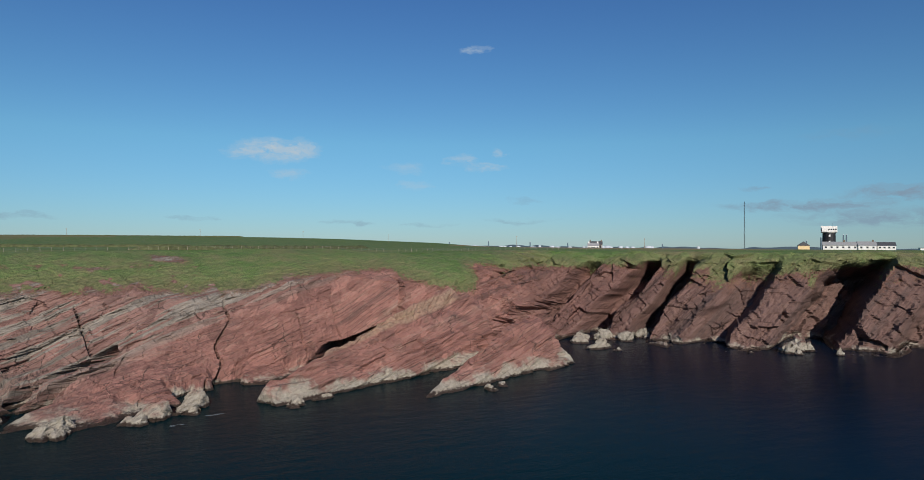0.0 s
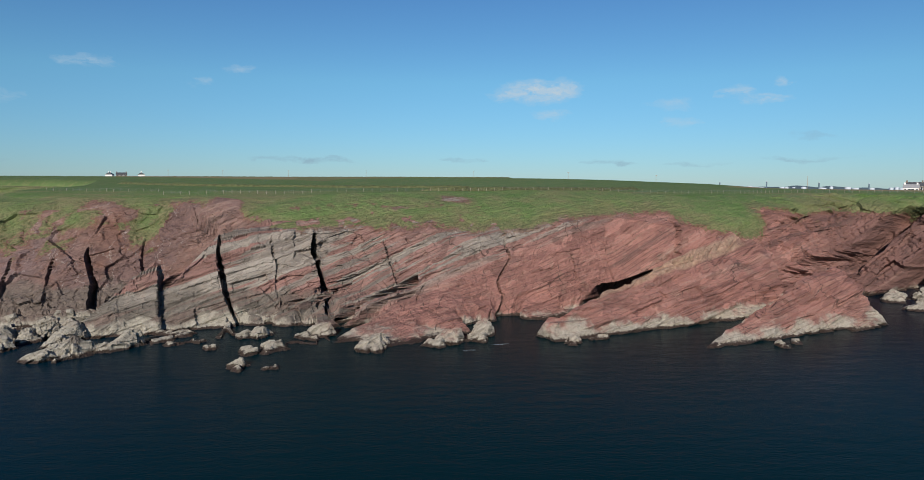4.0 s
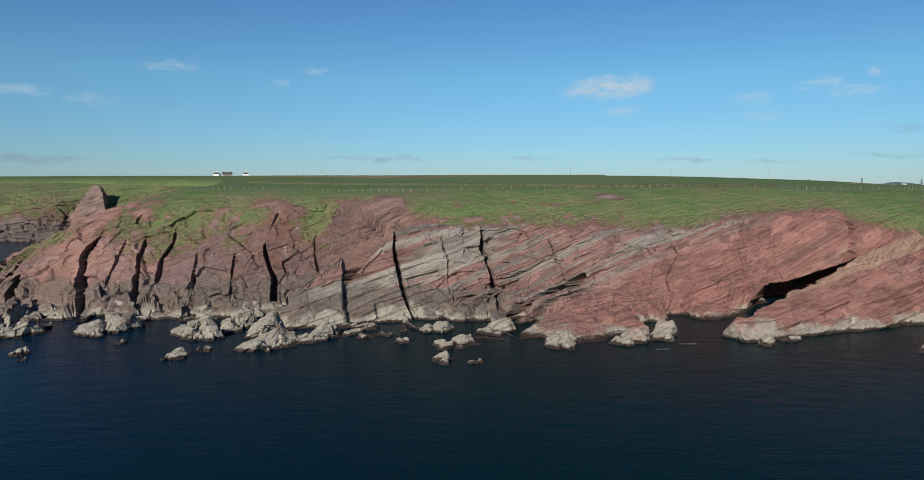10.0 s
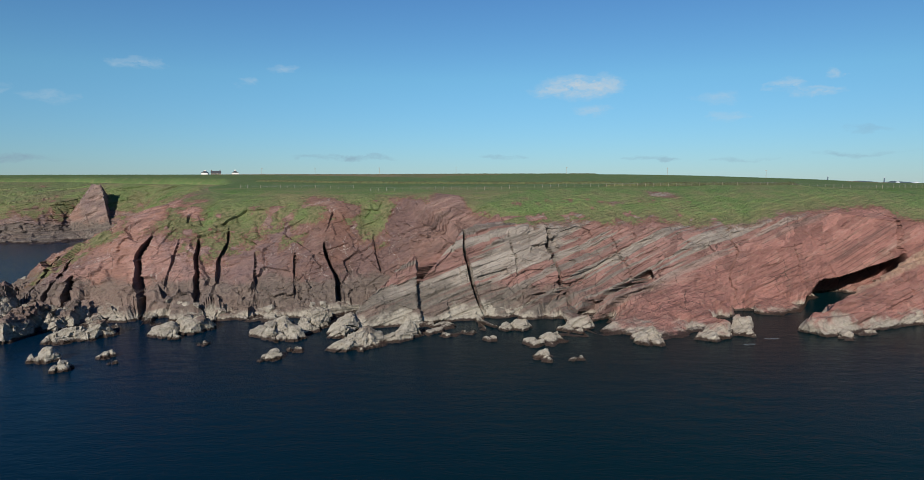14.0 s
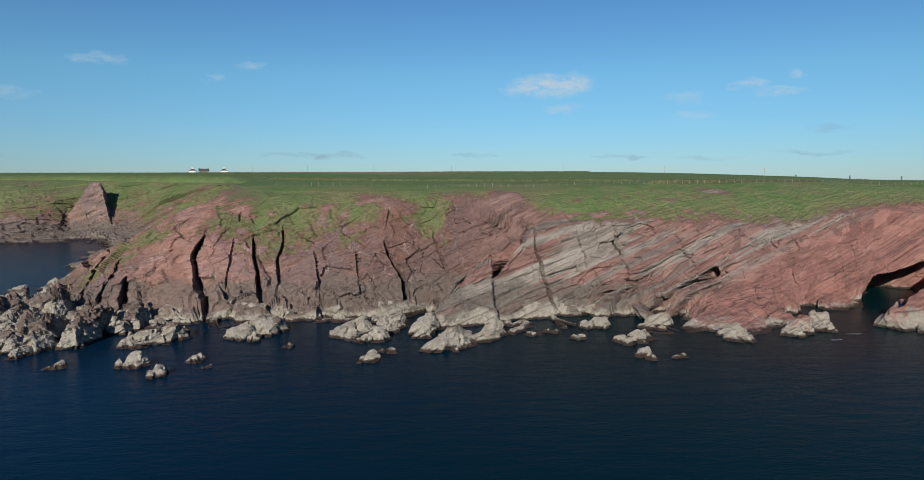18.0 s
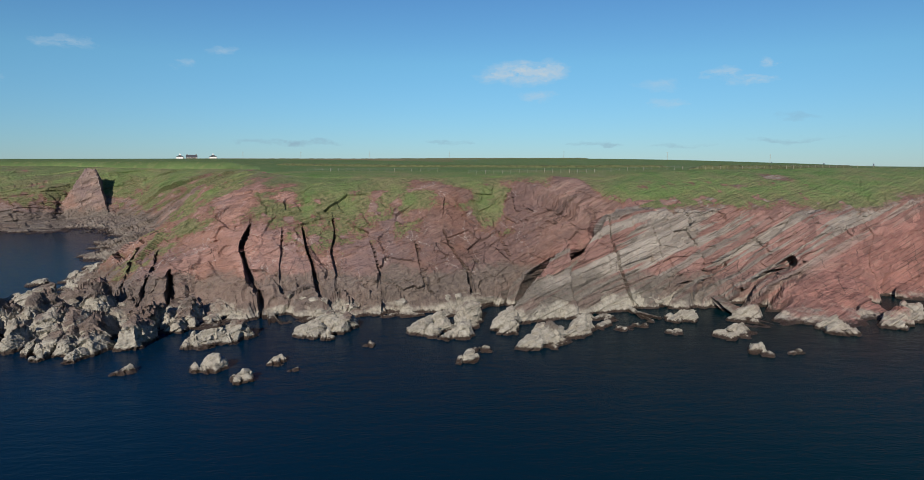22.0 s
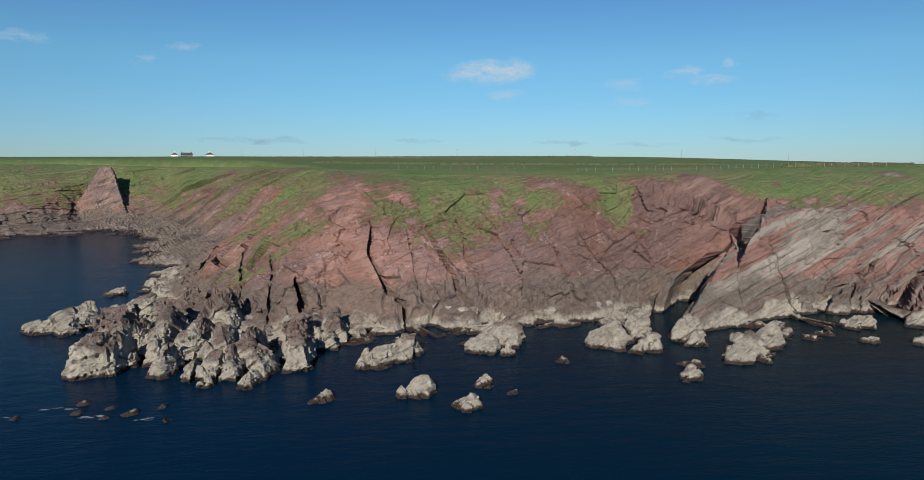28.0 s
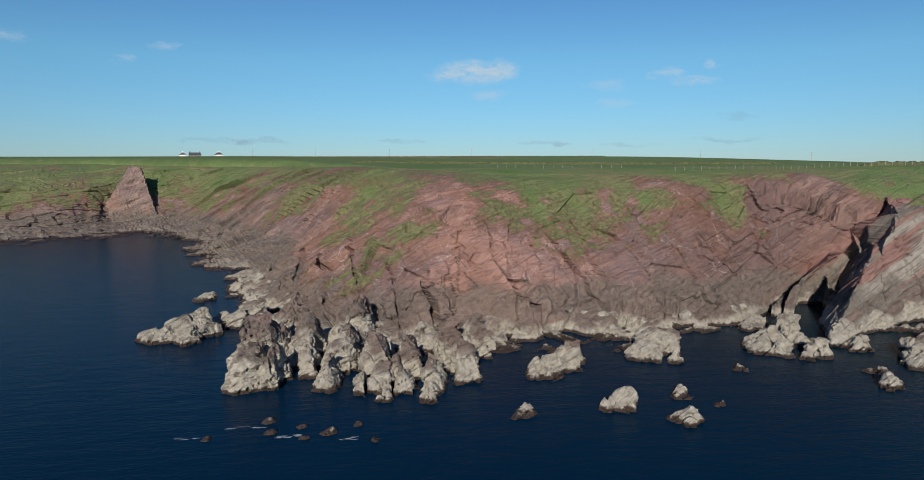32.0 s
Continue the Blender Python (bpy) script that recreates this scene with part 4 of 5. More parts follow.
def boulder_mesh(name, w, d, h, seed, level, yaw=0.0):
    """A broken block with flat faces: tall behind, low towards the water (-y), cut by joint planes and split along the beds."""
    rnd = random.Random(seed)
    way, tris = ball(level)
    planes = [((0, 0, -1), 2.2), ((1, 0, 0.25), w * 0.5), ((-1, 0, 0.10), w * 0.5), ((0, 1, 0.1), d * 0.5), ((0, -1, 0.3), d * 0.5), ((0.1, -0.45, 1), h * 0.80), ((-0.35, -0.1, 1), h * 0.85)]
    for k in range(9):
        a = rnd.uniform(0, 6.28)
        v = (math.cos(a), math.sin(a), rnd.uniform(0.2, 1.3))
        reach = abs(v[0]) * w * 0.5 + abs(v[1]) * d * 0.5 + v[2] * h * 0.8
        planes.append((v, reach * rnd.uniform(0.48, 0.74)))
    best = np.zeros(len(way))
    n = np.zeros_like(way)
    for v, far in planes:
        v = np.array([v[0] + rnd.gauss(0, 0.08), v[1] + rnd.gauss(0, 0.08), v[2]])
        size = np.linalg.norm(v)
        lean = np.maximum(way @ v / max(far, 0.3), 0)
        n = np.where((lean > best)[:, None], v / size, n)
        best = np.maximum(best, lean)
    p = way / best[:, None]
    f = min(1.0, 0.2 + min(w, h) / 7.0)
    # the beds keep their own way, whichever way the block is turned
    c, t = math.cos(yaw), math.sin(yaw)
    at = np.stack([p[:, 0] * c - p[:, 1] * t, p[:, 0] * t + p[:, 1] * c, p[:, 2]], 1) + seed * 1.7
    q = at @ NB + fbm(at, 9, 2, seed + 30) * 0.5
    thick = 0.9 + 1.2 * f
    layer = np.floor(q / thick)
    step = hash3(layer, layer * 0, layer * 0, seed + 33)
    grow = (step - 0.55) * 1.9 + (blocks(at, 2.6, 4.2, seed) - 0.6) * 2.3 + (blocks(at, 1.1, 1.9, seed + 10) - 0.5) * 0.7 + facets(at, 2.4, seed + 20) * 0.45
    crack = np.abs(q / thick - layer - 0.5) > 0.5 - 0.10 / thick
    grow -= crack * (hash3(layer, layer * 0, layer * 0, seed + 31) < 0.45) * 2.2
    p = p + n * (grow * f * 0.6)[:, None]
    me = bpy.data.meshes.new(name)
    me.from_pydata(p.tolist(), [], tris.tolist())
    me.materials.append(BOULDER)
    return me


def place_rock(name, label, x, y, w, d, h, seed, z=0.0, group="", category="rock", yaw=0.0, level=5):
    """A ledge of two or three broken blocks, one before another down to the water."""
    rnd = random.Random(seed * 7)
    top = new(name)
    top.matrix_basis = pose(x, y, z, 0, 0, math.degrees(yaw))
    if level < 4:
        pieces = [(0, 0, w, d, h, level)]
    else:
        pieces = [(rnd.uniform(-0.1, 0.1) * w, d * 0.18, w, d * 0.66, h, level), (rnd.uniform(-0.25, 0.25) * w, -d * 0.24, w * rnd.uniform(0.6, 0.85), d * 0.46, h * rnd.uniform(0.5, 0.7), level - 1),
                  (rnd.choice((-0.42, 0.42)) * w, -d * rnd.uniform(0.0, 0.35), w * 0.5, d * rnd.uniform(0.3, 0.5), h * rnd.uniform(0.35, 0.75), level - 1)]
    for k, (px, py, pw, pd, ph, lv) in enumerate(pieces):
        ob = new("block", boulder_mesh("block", pw, pd, ph, seed + 1000 * k, lv, yaw))
        ob.parent = top
        ob.location = (px, py, 0)
    return tagged(top, label, category, group)


# middle x and y, breadth, depth, height: ledges that run out from the cliff
LEDGES = [
    (-207, 165, 9, 24, 13), (-199, 169, 6, 20, 11), (-192.5, 163, 5, 26, 10), (-186.5, 160, 5.5, 26, 9), (-181, 157, 4.5, 20, 9), (-177, 150, 4, 14, 6),
    (-172, 162, 6, 22, 10.5), (-190, 178, 8, 14, 13), (-203, 182, 8, 12, 12), (-166, 172, 6, 14, 9),
]
LEDGES_EAST = [
    (-152, 157, 9, 16, 5.5), (-131, 164, 9, 17, 5.0),
    (-108, 163, 7, 14, 4.5), (-99, 168, 6, 13, 5.5), (-84, 149, 8, 16, 4.8), (-75, 157, 5, 14, 5), (-91, 162, 6, 13, 5),
    (-40, 152, 6, 13, 2.6), (-30, 166, 6, 9, 3.2), (-15, 154, 7, 11, 3.4), (-46, 167, 7, 9, 3.2), (3, 157, 6, 12, 4), (12, 163, 6, 11, 3.6),
    (-228, 192, 13, 15, 5.5), (-216, 203, 9, 13, 6), (-221, 243, 9, 13, 5), (172, 207, 6, 10, 5), (182, 213, 6, 9, 6), (178, 202, 5, 8, 4), (191, 205, 5, 9, 5),
]
for k, (x, y, w, d, h) in enumerate(LEDGES):
    place_rock("rock_ledge", "tall red-topped rock rib with a pale barnacled foot", x, y, w, d, h, 500 + k, group="ribs of the point", level=6, yaw=radians(-8 + 5 * math.sin(k * 2.3)))
for k, (x, y, w, d, h) in enumerate(LEDGES_EAST):
    place_rock("rock_ledge", "large pale barnacled sandstone ledge split along its beds", x, y, w, d, h, 530 + k, group="ledges of the foreshore", level=6, yaw=radians(-38 + 14 * math.sin(k * 2.3)))

# middle x and y, breadth, depth, height: rocks that stand in the water
SKERRIES = [
    (-186, 147, 2.6, 2.4, 2.8), (-170, 156, 1.6, 1.8, 3.6), (-166, 137.5, 5, 3.0, 1.8), (-159, 154.5, 5, 4.5, 4.4), (-150.5, 137.5, 4.6, 5, 4.2),
    (-139, 140.5, 3.8, 3, 2.2), (-143, 131.5, 4.4, 4.4, 3.2), (-135, 136, 2.4, 1.8, 0.8), (-121.5, 151.5, 3.6, 2.6, 1.6), (-131, 157, 2.4, 2.6, 3.8),
    (-110, 162, 6, 6, 5), (-108, 158.5, 5.5, 4.5, 3.6), (-101, 156, 6, 5, 4.6), (-105, 155, 3.6, 3.2, 2.6), (-98.5, 145.5, 3.8, 3, 2.0), (-102, 138, 6, 3.6, 2.3),
]
SKERRIES_FAR = [
    (-42, 138, 6.5, 4.5, 2.2), (-35, 137, 4.2, 2.4, 1.0), (-53, 155, 3.8, 3, 1.7), (-57.5, 161.5, 3.2, 2.6, 1.4), (34.6, 155, 5.4, 3.5, 2.3),
    (42, 160, 7, 3, 1.4), (68.5, 149.5, 5.5, 2.5, 1.1), (85, 149, 4.4, 3, 1.6), (-231.5, 232, 8, 5, 2.2), (-223.5, 208.5, 2.8, 2.4, 1.2),
    (211, 152, 8, 6, 6), (220, 154, 6, 6, 11), (156, 191, 12, 7, 3.6), (158, 183.5, 3.4, 2.4, 1.6), (223.5, 141, 3.4, 3, 4.4), (160, 207, 11, 7, 4),
]
REEF = [
    (-202.8, 141.2, 2.2, 1.8, 0.8), (-202, 137.2, 1.7, 1.4, 0.6), (-194, 135.8, 2.8, 2, 1.0), (-190, 138, 2, 1.6, 0.7), (-188, 132.2, 1.5, 1.5, 1.1),
    (-210.5, 136.4, 2.2, 1.4, 0.5), (-197.4, 134.6, 1.5, 1.2, 0.5), (-198, 138.6, 1.6, 1.2, 0.5), (74, 151.5, 4, 3, 1.2), (91, 152, 5, 3, 1.5),
]
for k, (x, y, w, d, h) in enumerate(SKERRIES + SKERRIES_FAR):
    place_rock("sea_rock", "pale weathered sandstone rock standing in dark sea water", x, y, min(w, d) * 0.95, max(w, d) * 0.95, h, 700 + k, -0.1, "rocks in the water", yaw=radians(-48 + 30 * math.sin(k * 1.7)), level=4)
for k, (x, y, w, d, h) in enumerate(REEF):
    place_rock("reef_rock", "low dark weedy rock awash in the sea", x, y, min(w, d), max(w, d), h, 800 + k, -0.15, "rocks awash", yaw=radians(-48 + 30 * math.sin(k * 1.7)), level=3)


def scatter(key, count, sizes, name, label, group, seed, sink=0.25):
    """Fallen blocks that lie on the shore: a few shapes, turned and scaled."""
    rnd = random.Random(seed)
    shapes = [plate(name, (0, 0, 0), (rnd.uniform(0.4, 0.6), rnd.uniform(0.5, 0.7), rnd.uniform(0.45, 0.7)), rnd, 0.55) for k in range(12)]
    grid = COAST[key].reshape(-1, 3)
    made = 0
    while made < count:
        x, y, z = grid[rnd.randrange(len(grid))]
        if not -0.8 < z < 7.5 or x > -50:
            continue
        s = rnd.uniform(*sizes) * (0.6 + rnd.random() ** 2)
        ob = new(name, rnd.choice(shapes))
        ob.matrix_basis = pose(x, y, z - s * sink, rnd.uniform(-14, 14), rnd.uniform(-14, 14), rnd.uniform(-30, 30))
        ob.scale = (s * rnd.uniform(0.8, 1.3), s * rnd.uniform(0.8, 1.2), s * rnd.uniform(0.75, 1.3))
        tagged(ob, label, "boulder", group)
        made += 1


scatter("shore", 130, (0.8, 2.2), "boulder", "grey sandstone boulder lying on the rocky foreshore", "boulders of the foreshore", 900)
scatter("west", 170, (1.0, 3.0), "bay_boulder", "dark boulder on the shore of the western bay", "boulders of the western bay", 930)


def hull_rock(name, label, mid, planes, level, seed, step=1.0):
    """A great slab: the solid between planes (normal, a point on it), stepped along its beds and worn."""
    way, tris = ball(level)
    mid = Vector(mid)
    best = np.zeros(len(way))
    n = np.zeros_like(way)
    for v, at in planes:
        v = Vector(v).normalized()
        lean = np.maximum(way @ np.array(v) / max((Vector(at) - mid).dot(v), 0.8), 0)
        n += (np.maximum(lean / np.maximum(best, 1e-6), 0) > 1)[:, None] * (np.array(v) - n)
        best = np.maximum(best, lean)
    p = way / best[:, None] + np.array(mid)
    q = p.copy()
    layer = np.floor((q @ NB + fbm(q, 30, 2, seed + 60) * 0.8) / 1.7)
    ledge = hash3(layer, layer * 0, layer * 0, seed + 61) - 0.5
    p = p + n * step * (ledge * 1.1 + (blocks(q, 3.6, 9.0, seed) - 0.6) * 2.2 + (blocks(q, 1.1, 3.4, seed + 10) - 0.5) * 0.8 + fbm(q, 9, 3, seed + 20) * 1.0)[:, None]
    slot = (q @ NB + fbm(q, 12, 2, seed + 30) * 0.8) / 2.2
    layer = np.floor(slot)
    p -= n * step * (np.exp(-((slot - layer - 0.5) * 7) ** 2) * (hash3(layer, layer * 0, layer * 0, seed + 31) < 0.55) * 0.9)[:, None]
    cleave(p, np.ones(len(p)) * (abs(mid.x + 60) < 25))
    top = new(name)
    top.location = (mid.x, mid.y, 0)
    split_beds(top, p, tris, 6.0, SLAB, seed)
    return tagged(top, label, "rock")


def upper_plane(tip, top):
    """The bedding plane turned so that it holds the edge from tip to top."""
    run = (Vector(top) - Vector(tip)).normalized()
    return (BED - run * BED.dot(run)).normalized()


# the steep rib that stands out to sea, and the tilted slab between it and the red wall
TIP, TOP = (69, 152, 0.5), (114, 175, 17)
hull_rock("rock_rib", "steep red and cream sandstone rib rising from the sea", (103, 166, 3),
          [(upper_plane(TIP, TOP), TIP), ((0.26, -0.78, 0.57), (98, 160, 0)), ((0.85, 0.1, 0.55), (130, 172, 1)), ((0, 0, -1), (0, 0, -4)),
           ((-0.1, 1, 0.1), (110, 186, 0)), ((-1, -0.3, 0.1), (66, 150, 0)), ((0.5, -0.2, 0.85), (117, 174, 15.5))], 7, 11, 0.9)
TIP, TOP = (29, 163, 1.5), (86.4, 195.4, 20.2)
hull_rock("tilted_slab", "tilted slab of red sandstone beds with a cream foot", (72, 180, 4),
          [(upper_plane(TIP, TOP), TIP), ((0.31, -0.79, 0.55), (60, 168, 0)), ((0.45, 0.1, 0.88), (96, 197, 25.5)), ((0, 0, -1), (0, 0, -4)),
           ((0, 1, 0), (80, 218, 0)), ((-1, -0.2, 0.1), (28, 164, 0)), ((1, -0.1, 0.1), (112, 190, 0))], 7, 41, 0.8)
TIP, TOP = (-82, 170, -0.5), (-59.3, 186.6, 22.5)
hull_rock("banded_slab", "tilted slab of grey and red banded sandstone beds", (-56, 190, 8),
          [(upper_plane(TIP, TOP), TIP), ((0.28, -0.90, 0.30), (-54, 181.0, 7.8)), ((0.1, -0.25, 1), (-50, 194, 27.0)), ((0, 0, -1), (0, 0, -4)),
           ((0, 1, 0), (-60, 208, 0)), ((-1, -0.2, 0.1), (-84, 168, 0)), ((1, -0.1, 0.1), (-37, 190, 0))], 7, 61, 0.6)
TIP, TOP = (-91, 165, 1.5), (-73.1, 176.1, 17.8)
hull_rock("banded_block", "leaning block of grey sandstone split off the banded slab", (-77, 175, 6),
          [(upper_plane(TIP, TOP), TIP), ((0.30, -0.90, 0.22), (-78, 170.0, 5)), ((0, 0, -1), (0, 0, -4)),
           ((0.1, 1, 0), (-76, 181, 0)), ((-1, -0.2, 0.1), (-93, 165, 0)), ((1, 0.12, 0.04), (-71.8, 176, 6))], 6, 66, 0.6)
hull_rock("bay_fin", "pointed red rock fin standing against the grassy bay cliff", (-325, 478, 6),
          [((0.10, -0.90, 0.40), (-322, 454, 2)), ((-0.87, -0.1, 0.49), (-343, 470, 3)), ((0.92, 0.30, 0.25), (-309, 470, 3)), ((0, 0.6, 0.8), (-320, 468, 37.5)), ((0, 1, 0), (0, 512, 0)), ((0, 0, -1), (0, 0, -2))], 6, 77, 0.55)


def foam(x, y, w, d, seed):
    """A thin ragged fleck of foam on the water."""
    rnd = random.Random(seed)
    bm = bmesh.new()
    for k in range(5):
        px, py, a0 = rnd.uniform(-w, w), rnd.uniform(-d, d), rnd.uniform(0, 6)
        ring = []
        for i in range(14):
            a = i / 14 * math.tau
            far = rnd.uniform(0.35, 1.0)
            ring.append(bm.verts.new((px + math.cos(a + a0) * far * w * 0.45, py + math.sin(a + a0) * far * d * 0.4, 0.02)))
        bm.faces.new(ring)
    bm.normal_update()
    me = bpy.data.meshes.new("foam")
    bm.to_mesh(me)
    bm.free()
    me.materials.append(FOAM)
    ob = new("foam", me)
    ob.location = (x, y, 0.0)
    tagged(ob, "ragged white fleck of foam on the dark sea", "foam", "foam flecks", kind="stuff")


FOAM = plain("foam", (0.36, 0.39, 0.40), 0.8, 0.5, 2.5)
for k, (x, y, w, d) in enumerate([(-206, 139.5, 2.6, 0.7), (-199, 135.6, 2.0, 0.6), (-191, 133.5, 1.8, 0.5), (-213, 137.2, 1.6, 0.4), (8, 150, 2.2, 0.5), (16, 155.5, 2.4, 0.5)]):
    foam(x, y, w, d, 40 + k)


# ---- fence, banks and buildings ----
def part(name, bm, material, parent, label=""):
    me = bpy.data.meshes.new(name)
    bm.to_mesh(me)
    bm.free()
    me.materials.append(material)
    ob = new(name, me)
    ob.parent = parent
    return tagged(ob, label) if label else ob


def box(bm, x0, x1, y0, y1, z0, z1, bevel=0.0):
    m = Matrix.Translation(((x0 + x1) / 2, (y0 + y1) / 2, (z0 + z1) / 2)) @ Matrix.Diagonal((x1 - x0, y1 - y0, z1 - z0, 1))
    made = bmesh.ops.create_cube(bm, size=1, matrix=m)
    if bevel:
        bmesh.ops.bevel(bm, geom=list({e for v in made["verts"] for e in v.link_edges}), offset=bevel, segments=2, affect="EDGES")
    return bm


def boxed(*a, **k):
    return box(bmesh.new(), *a, **k)


def tube(x, y, z0, z1, r0, r1, sides=10):
    bm = bmesh.new()
    bmesh.ops.create_cone(bm, cap_ends=True, segments=sides, radius1=r0, radius2=r1, depth=z1 - z0, matrix=Matrix.Translation((x, y, (z0 + z1) / 2)))
    return bm


def prism(x0, x1, y0, y1, z0, z1, over=0.3):
    """A gabled roof with its ridge along x."""
    bm = bmesh.new()
    ym = (y0 + y1) / 2
    v = [bm.verts.new(c) for c in ((x0 - over, y0 - over, z0), (x1 + over, y0 - over, z0), (x1 + over, y1 + over, z0), (x0 - over, y1 + over, z0),
                                   (x0 - over, ym, z1), (x1 + over, ym, z1))]
    for f in ((0, 1, 5, 4), (2, 3, 4, 5), (1, 2, 5), (3, 0, 4), (3, 2, 1, 0)):
        bm.faces.new([v[i] for i in f])
    return bm


def gable(x, y0, y1, z0, z1, wide):
    bm = bmesh.new()
    ym = (y0 + y1) / 2
    a = [bm.verts.new((x, yy, zz)) for yy, zz in ((y0, z0), (y1, z0), (ym, z1))]
    b = [bm.verts.new((x + wide, yy, zz)) for yy, zz in ((y0, z0), (y1, z0), (ym, z1))]
    bm.faces.new(a[::-1])
    bm.faces.new(b)
    for i in range(3):
        j = (i + 1) % 3
        bm.faces.new((a[i], a[j], b[j], b[i]))
    return bm


WHITE = plain("white_render", (0.74, 0.72, 0.68), 0.8, 0.15, 0.8)
CREAM = plain("cream_render", (0.72, 0.55, 0.30), 0.8, 0.12, 0.8)
SLATE = plain("slate", (0.085, 0.088, 0.095), 0.55, 0.35, 1.2)
PALE_ROOF = plain("pale_roof", (0.30, 0.30, 0.30), 0.7, 0.25, 1.2)
BLACK = plain("black_paint", (0.018, 0.018, 0.02), 0.6, 0.3, 0.6)
PANE = plain("window_pane", (0.03, 0.035, 0.04), 0.08, 0.1, 1.0)
STONE = plain("house_stone", (0.19, 0.155, 0.125), 0.9, 0.4, 1.3)
STEEL = plain("mast_steel", (0.10, 0.11, 0.12), 0.5, 0.3, 2.0, 0.4)
POST = plain("post_wood", (0.36, 0.31, 0.24), 0.9, 0.4, 6.0)
WIRE = plain("fence_wire", (0.25, 0.25, 0.25), 0.5, 0.2, 5.0, 0.6)
BANK = plain("hedge_bank", (0.10, 0.11, 0.045), 0.95, 0.6, 0.7)
# blue haze of the distance is mixed into the far land and chimney colours
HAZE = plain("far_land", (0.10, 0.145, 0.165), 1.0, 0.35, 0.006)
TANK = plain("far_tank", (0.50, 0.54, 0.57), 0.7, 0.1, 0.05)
HAZED_STACK = plain("far_stack", (0.10, 0.145, 0.18), 0.8, 0.15, 0.05)


def ground_z(x, y):
    hit, place, _, _, _, _ = scene.ray_cast(DEPS, Vector((x, y, 200)), Vector((0, 0, -1)))
    return place.z if hit else 36.0


bpy.context.view_layer.update()
DEPS = bpy.context.evaluated_depsgraph_get()


def post_fence(name, label, line, gap, height, group):
    """Round posts with two wires along a line on the ground."""
    top = new(name)
    tagged(top, label, "fence", group)
    shape = bpy.data.meshes.new("post")
    bm = tube(0, 0, -0.4, height, 0.065, 0.055, 6)
    bm.to_mesh(shape)
    bm.free()
    shape.materials.append(POST)
    rnd = random.Random(len(line) * 7)
    feet = []
    for (xa, ya), (xb, yb) in zip(line, line[1:]):
        n = max(1, int(math.hypot(xb - xa, yb - ya) / gap))
        for i in range(n):
            x, y = xa + (xb - xa) * i / n, ya + (yb - ya) * i / n + rnd.uniform(-0.15, 0.15)
            feet.append((x, y, ground_z(x, y)))
    x0, y0, z0 = feet[0]
    top.location = (x0, y0, z0)
    for x, y, z in feet:
        ob = new("post", shape)
        ob.parent = top
        ob.location = (x - x0, y - y0, z - z0)
        ob.rotation_euler = (rnd.uniform(-0.05, 0.05), rnd.uniform(-0.05, 0.05), rnd.uniform(0, 3))
        ob.scale = (1, 1, rnd.uniform(0.88, 1.12))
    for h in (0.55, 0.95):
        bm = bmesh.new()
        for a, b in zip(feet, feet[1:]):
            va = [bm.verts.new((p[0] - x0, p[1] - y0 + e, p[2] - z0 + h * height + f)) for p in (a, b) for e, f in ((0.012, 0), (-0.012, 0), (0, 0.02))]
            for i in range(3):
                j = (i + 1) % 3
                bm.faces.new((va[i], va[j], va[j + 3], va[i + 3]))
        part("wire", bm, WIRE, top, "thin grey fence wire")
    return top


def bank(name, label, line, height, width, seed):
    """A low earth bank with an uneven, grassy crest."""
    pts, rnd = [], random.Random(seed)
    for (xa, ya), (xb, yb) in zip(line, line[1:]):
        n = max(2, int(math.hypot(xb - xa, yb - ya) / 1.6))
        for i in range(n):
            pts.append((xa + (xb - xa) * i / n, ya + (yb - ya) * i / n))
    bm = bmesh.new()
    last = None
    for k, (x, y) in enumerate(pts):
        xa, ya = pts[max(k - 1, 0)]
        xb, yb = pts[min(k + 1, len(pts) - 1)]
        d = math.hypot(xb - xa, yb - ya)
        nx, ny = -(yb - ya) / d, (xb - xa) / d
        z = ground_z(x, y)
        taper = min(1, k / 3, (len(pts) - 1 - k) / 3) * 0.85 + 0.15
        ring = []
        for s, h in ((-1, -0.5), (-0.8, 0.35), (-0.4, 0.9), (0, 1.0), (0.4, 0.88), (0.8, 0.3), (1, -0.5)):
            e = rnd.uniform(-0.18, 0.18)
            ring.append(bm.verts.new((x + nx * width * (s + e * 0.3), y + ny * width * (s + e * 0.3), z + height * (h + (e if h > 0 else 0)) * taper)))
        if last:
            for i in range(6):
                bm.faces.new((last[i], last[i + 1], ring[i + 1], ring[i]))
        last = ring
    top = new(name)
    ob = part("earth", bm, BANK, top)
    return tagged(top, label, "bank", "field banks")


post_fence("wire_fence", "wooden post and wire fence along the clifftop", [(-92, 233), (-60, 234), (-20, 240), (20, 246), (60, 250), (100, 246), (128, 254), (150, 268)], 2.9, 1.25, "clifftop fences")
post_fence("wire_fence", "wooden post and wire fence along a field edge", [(-150, 268), (-120, 258), (-98, 252)], 3.0, 1.2, "clifftop fences")
post_fence("wire_fence", "wooden post and wire fence above the ribbed bay", [(150, 269), (176, 274), (205, 266), (228, 246)], 3.0, 1.2, "clifftop fences")
bank("field_bank", "low brown and green earth bank along a field", [(-2, 262), (12, 256), (30, 262), (60, 282), (110, 320)], 1.5, 1.5, 5)
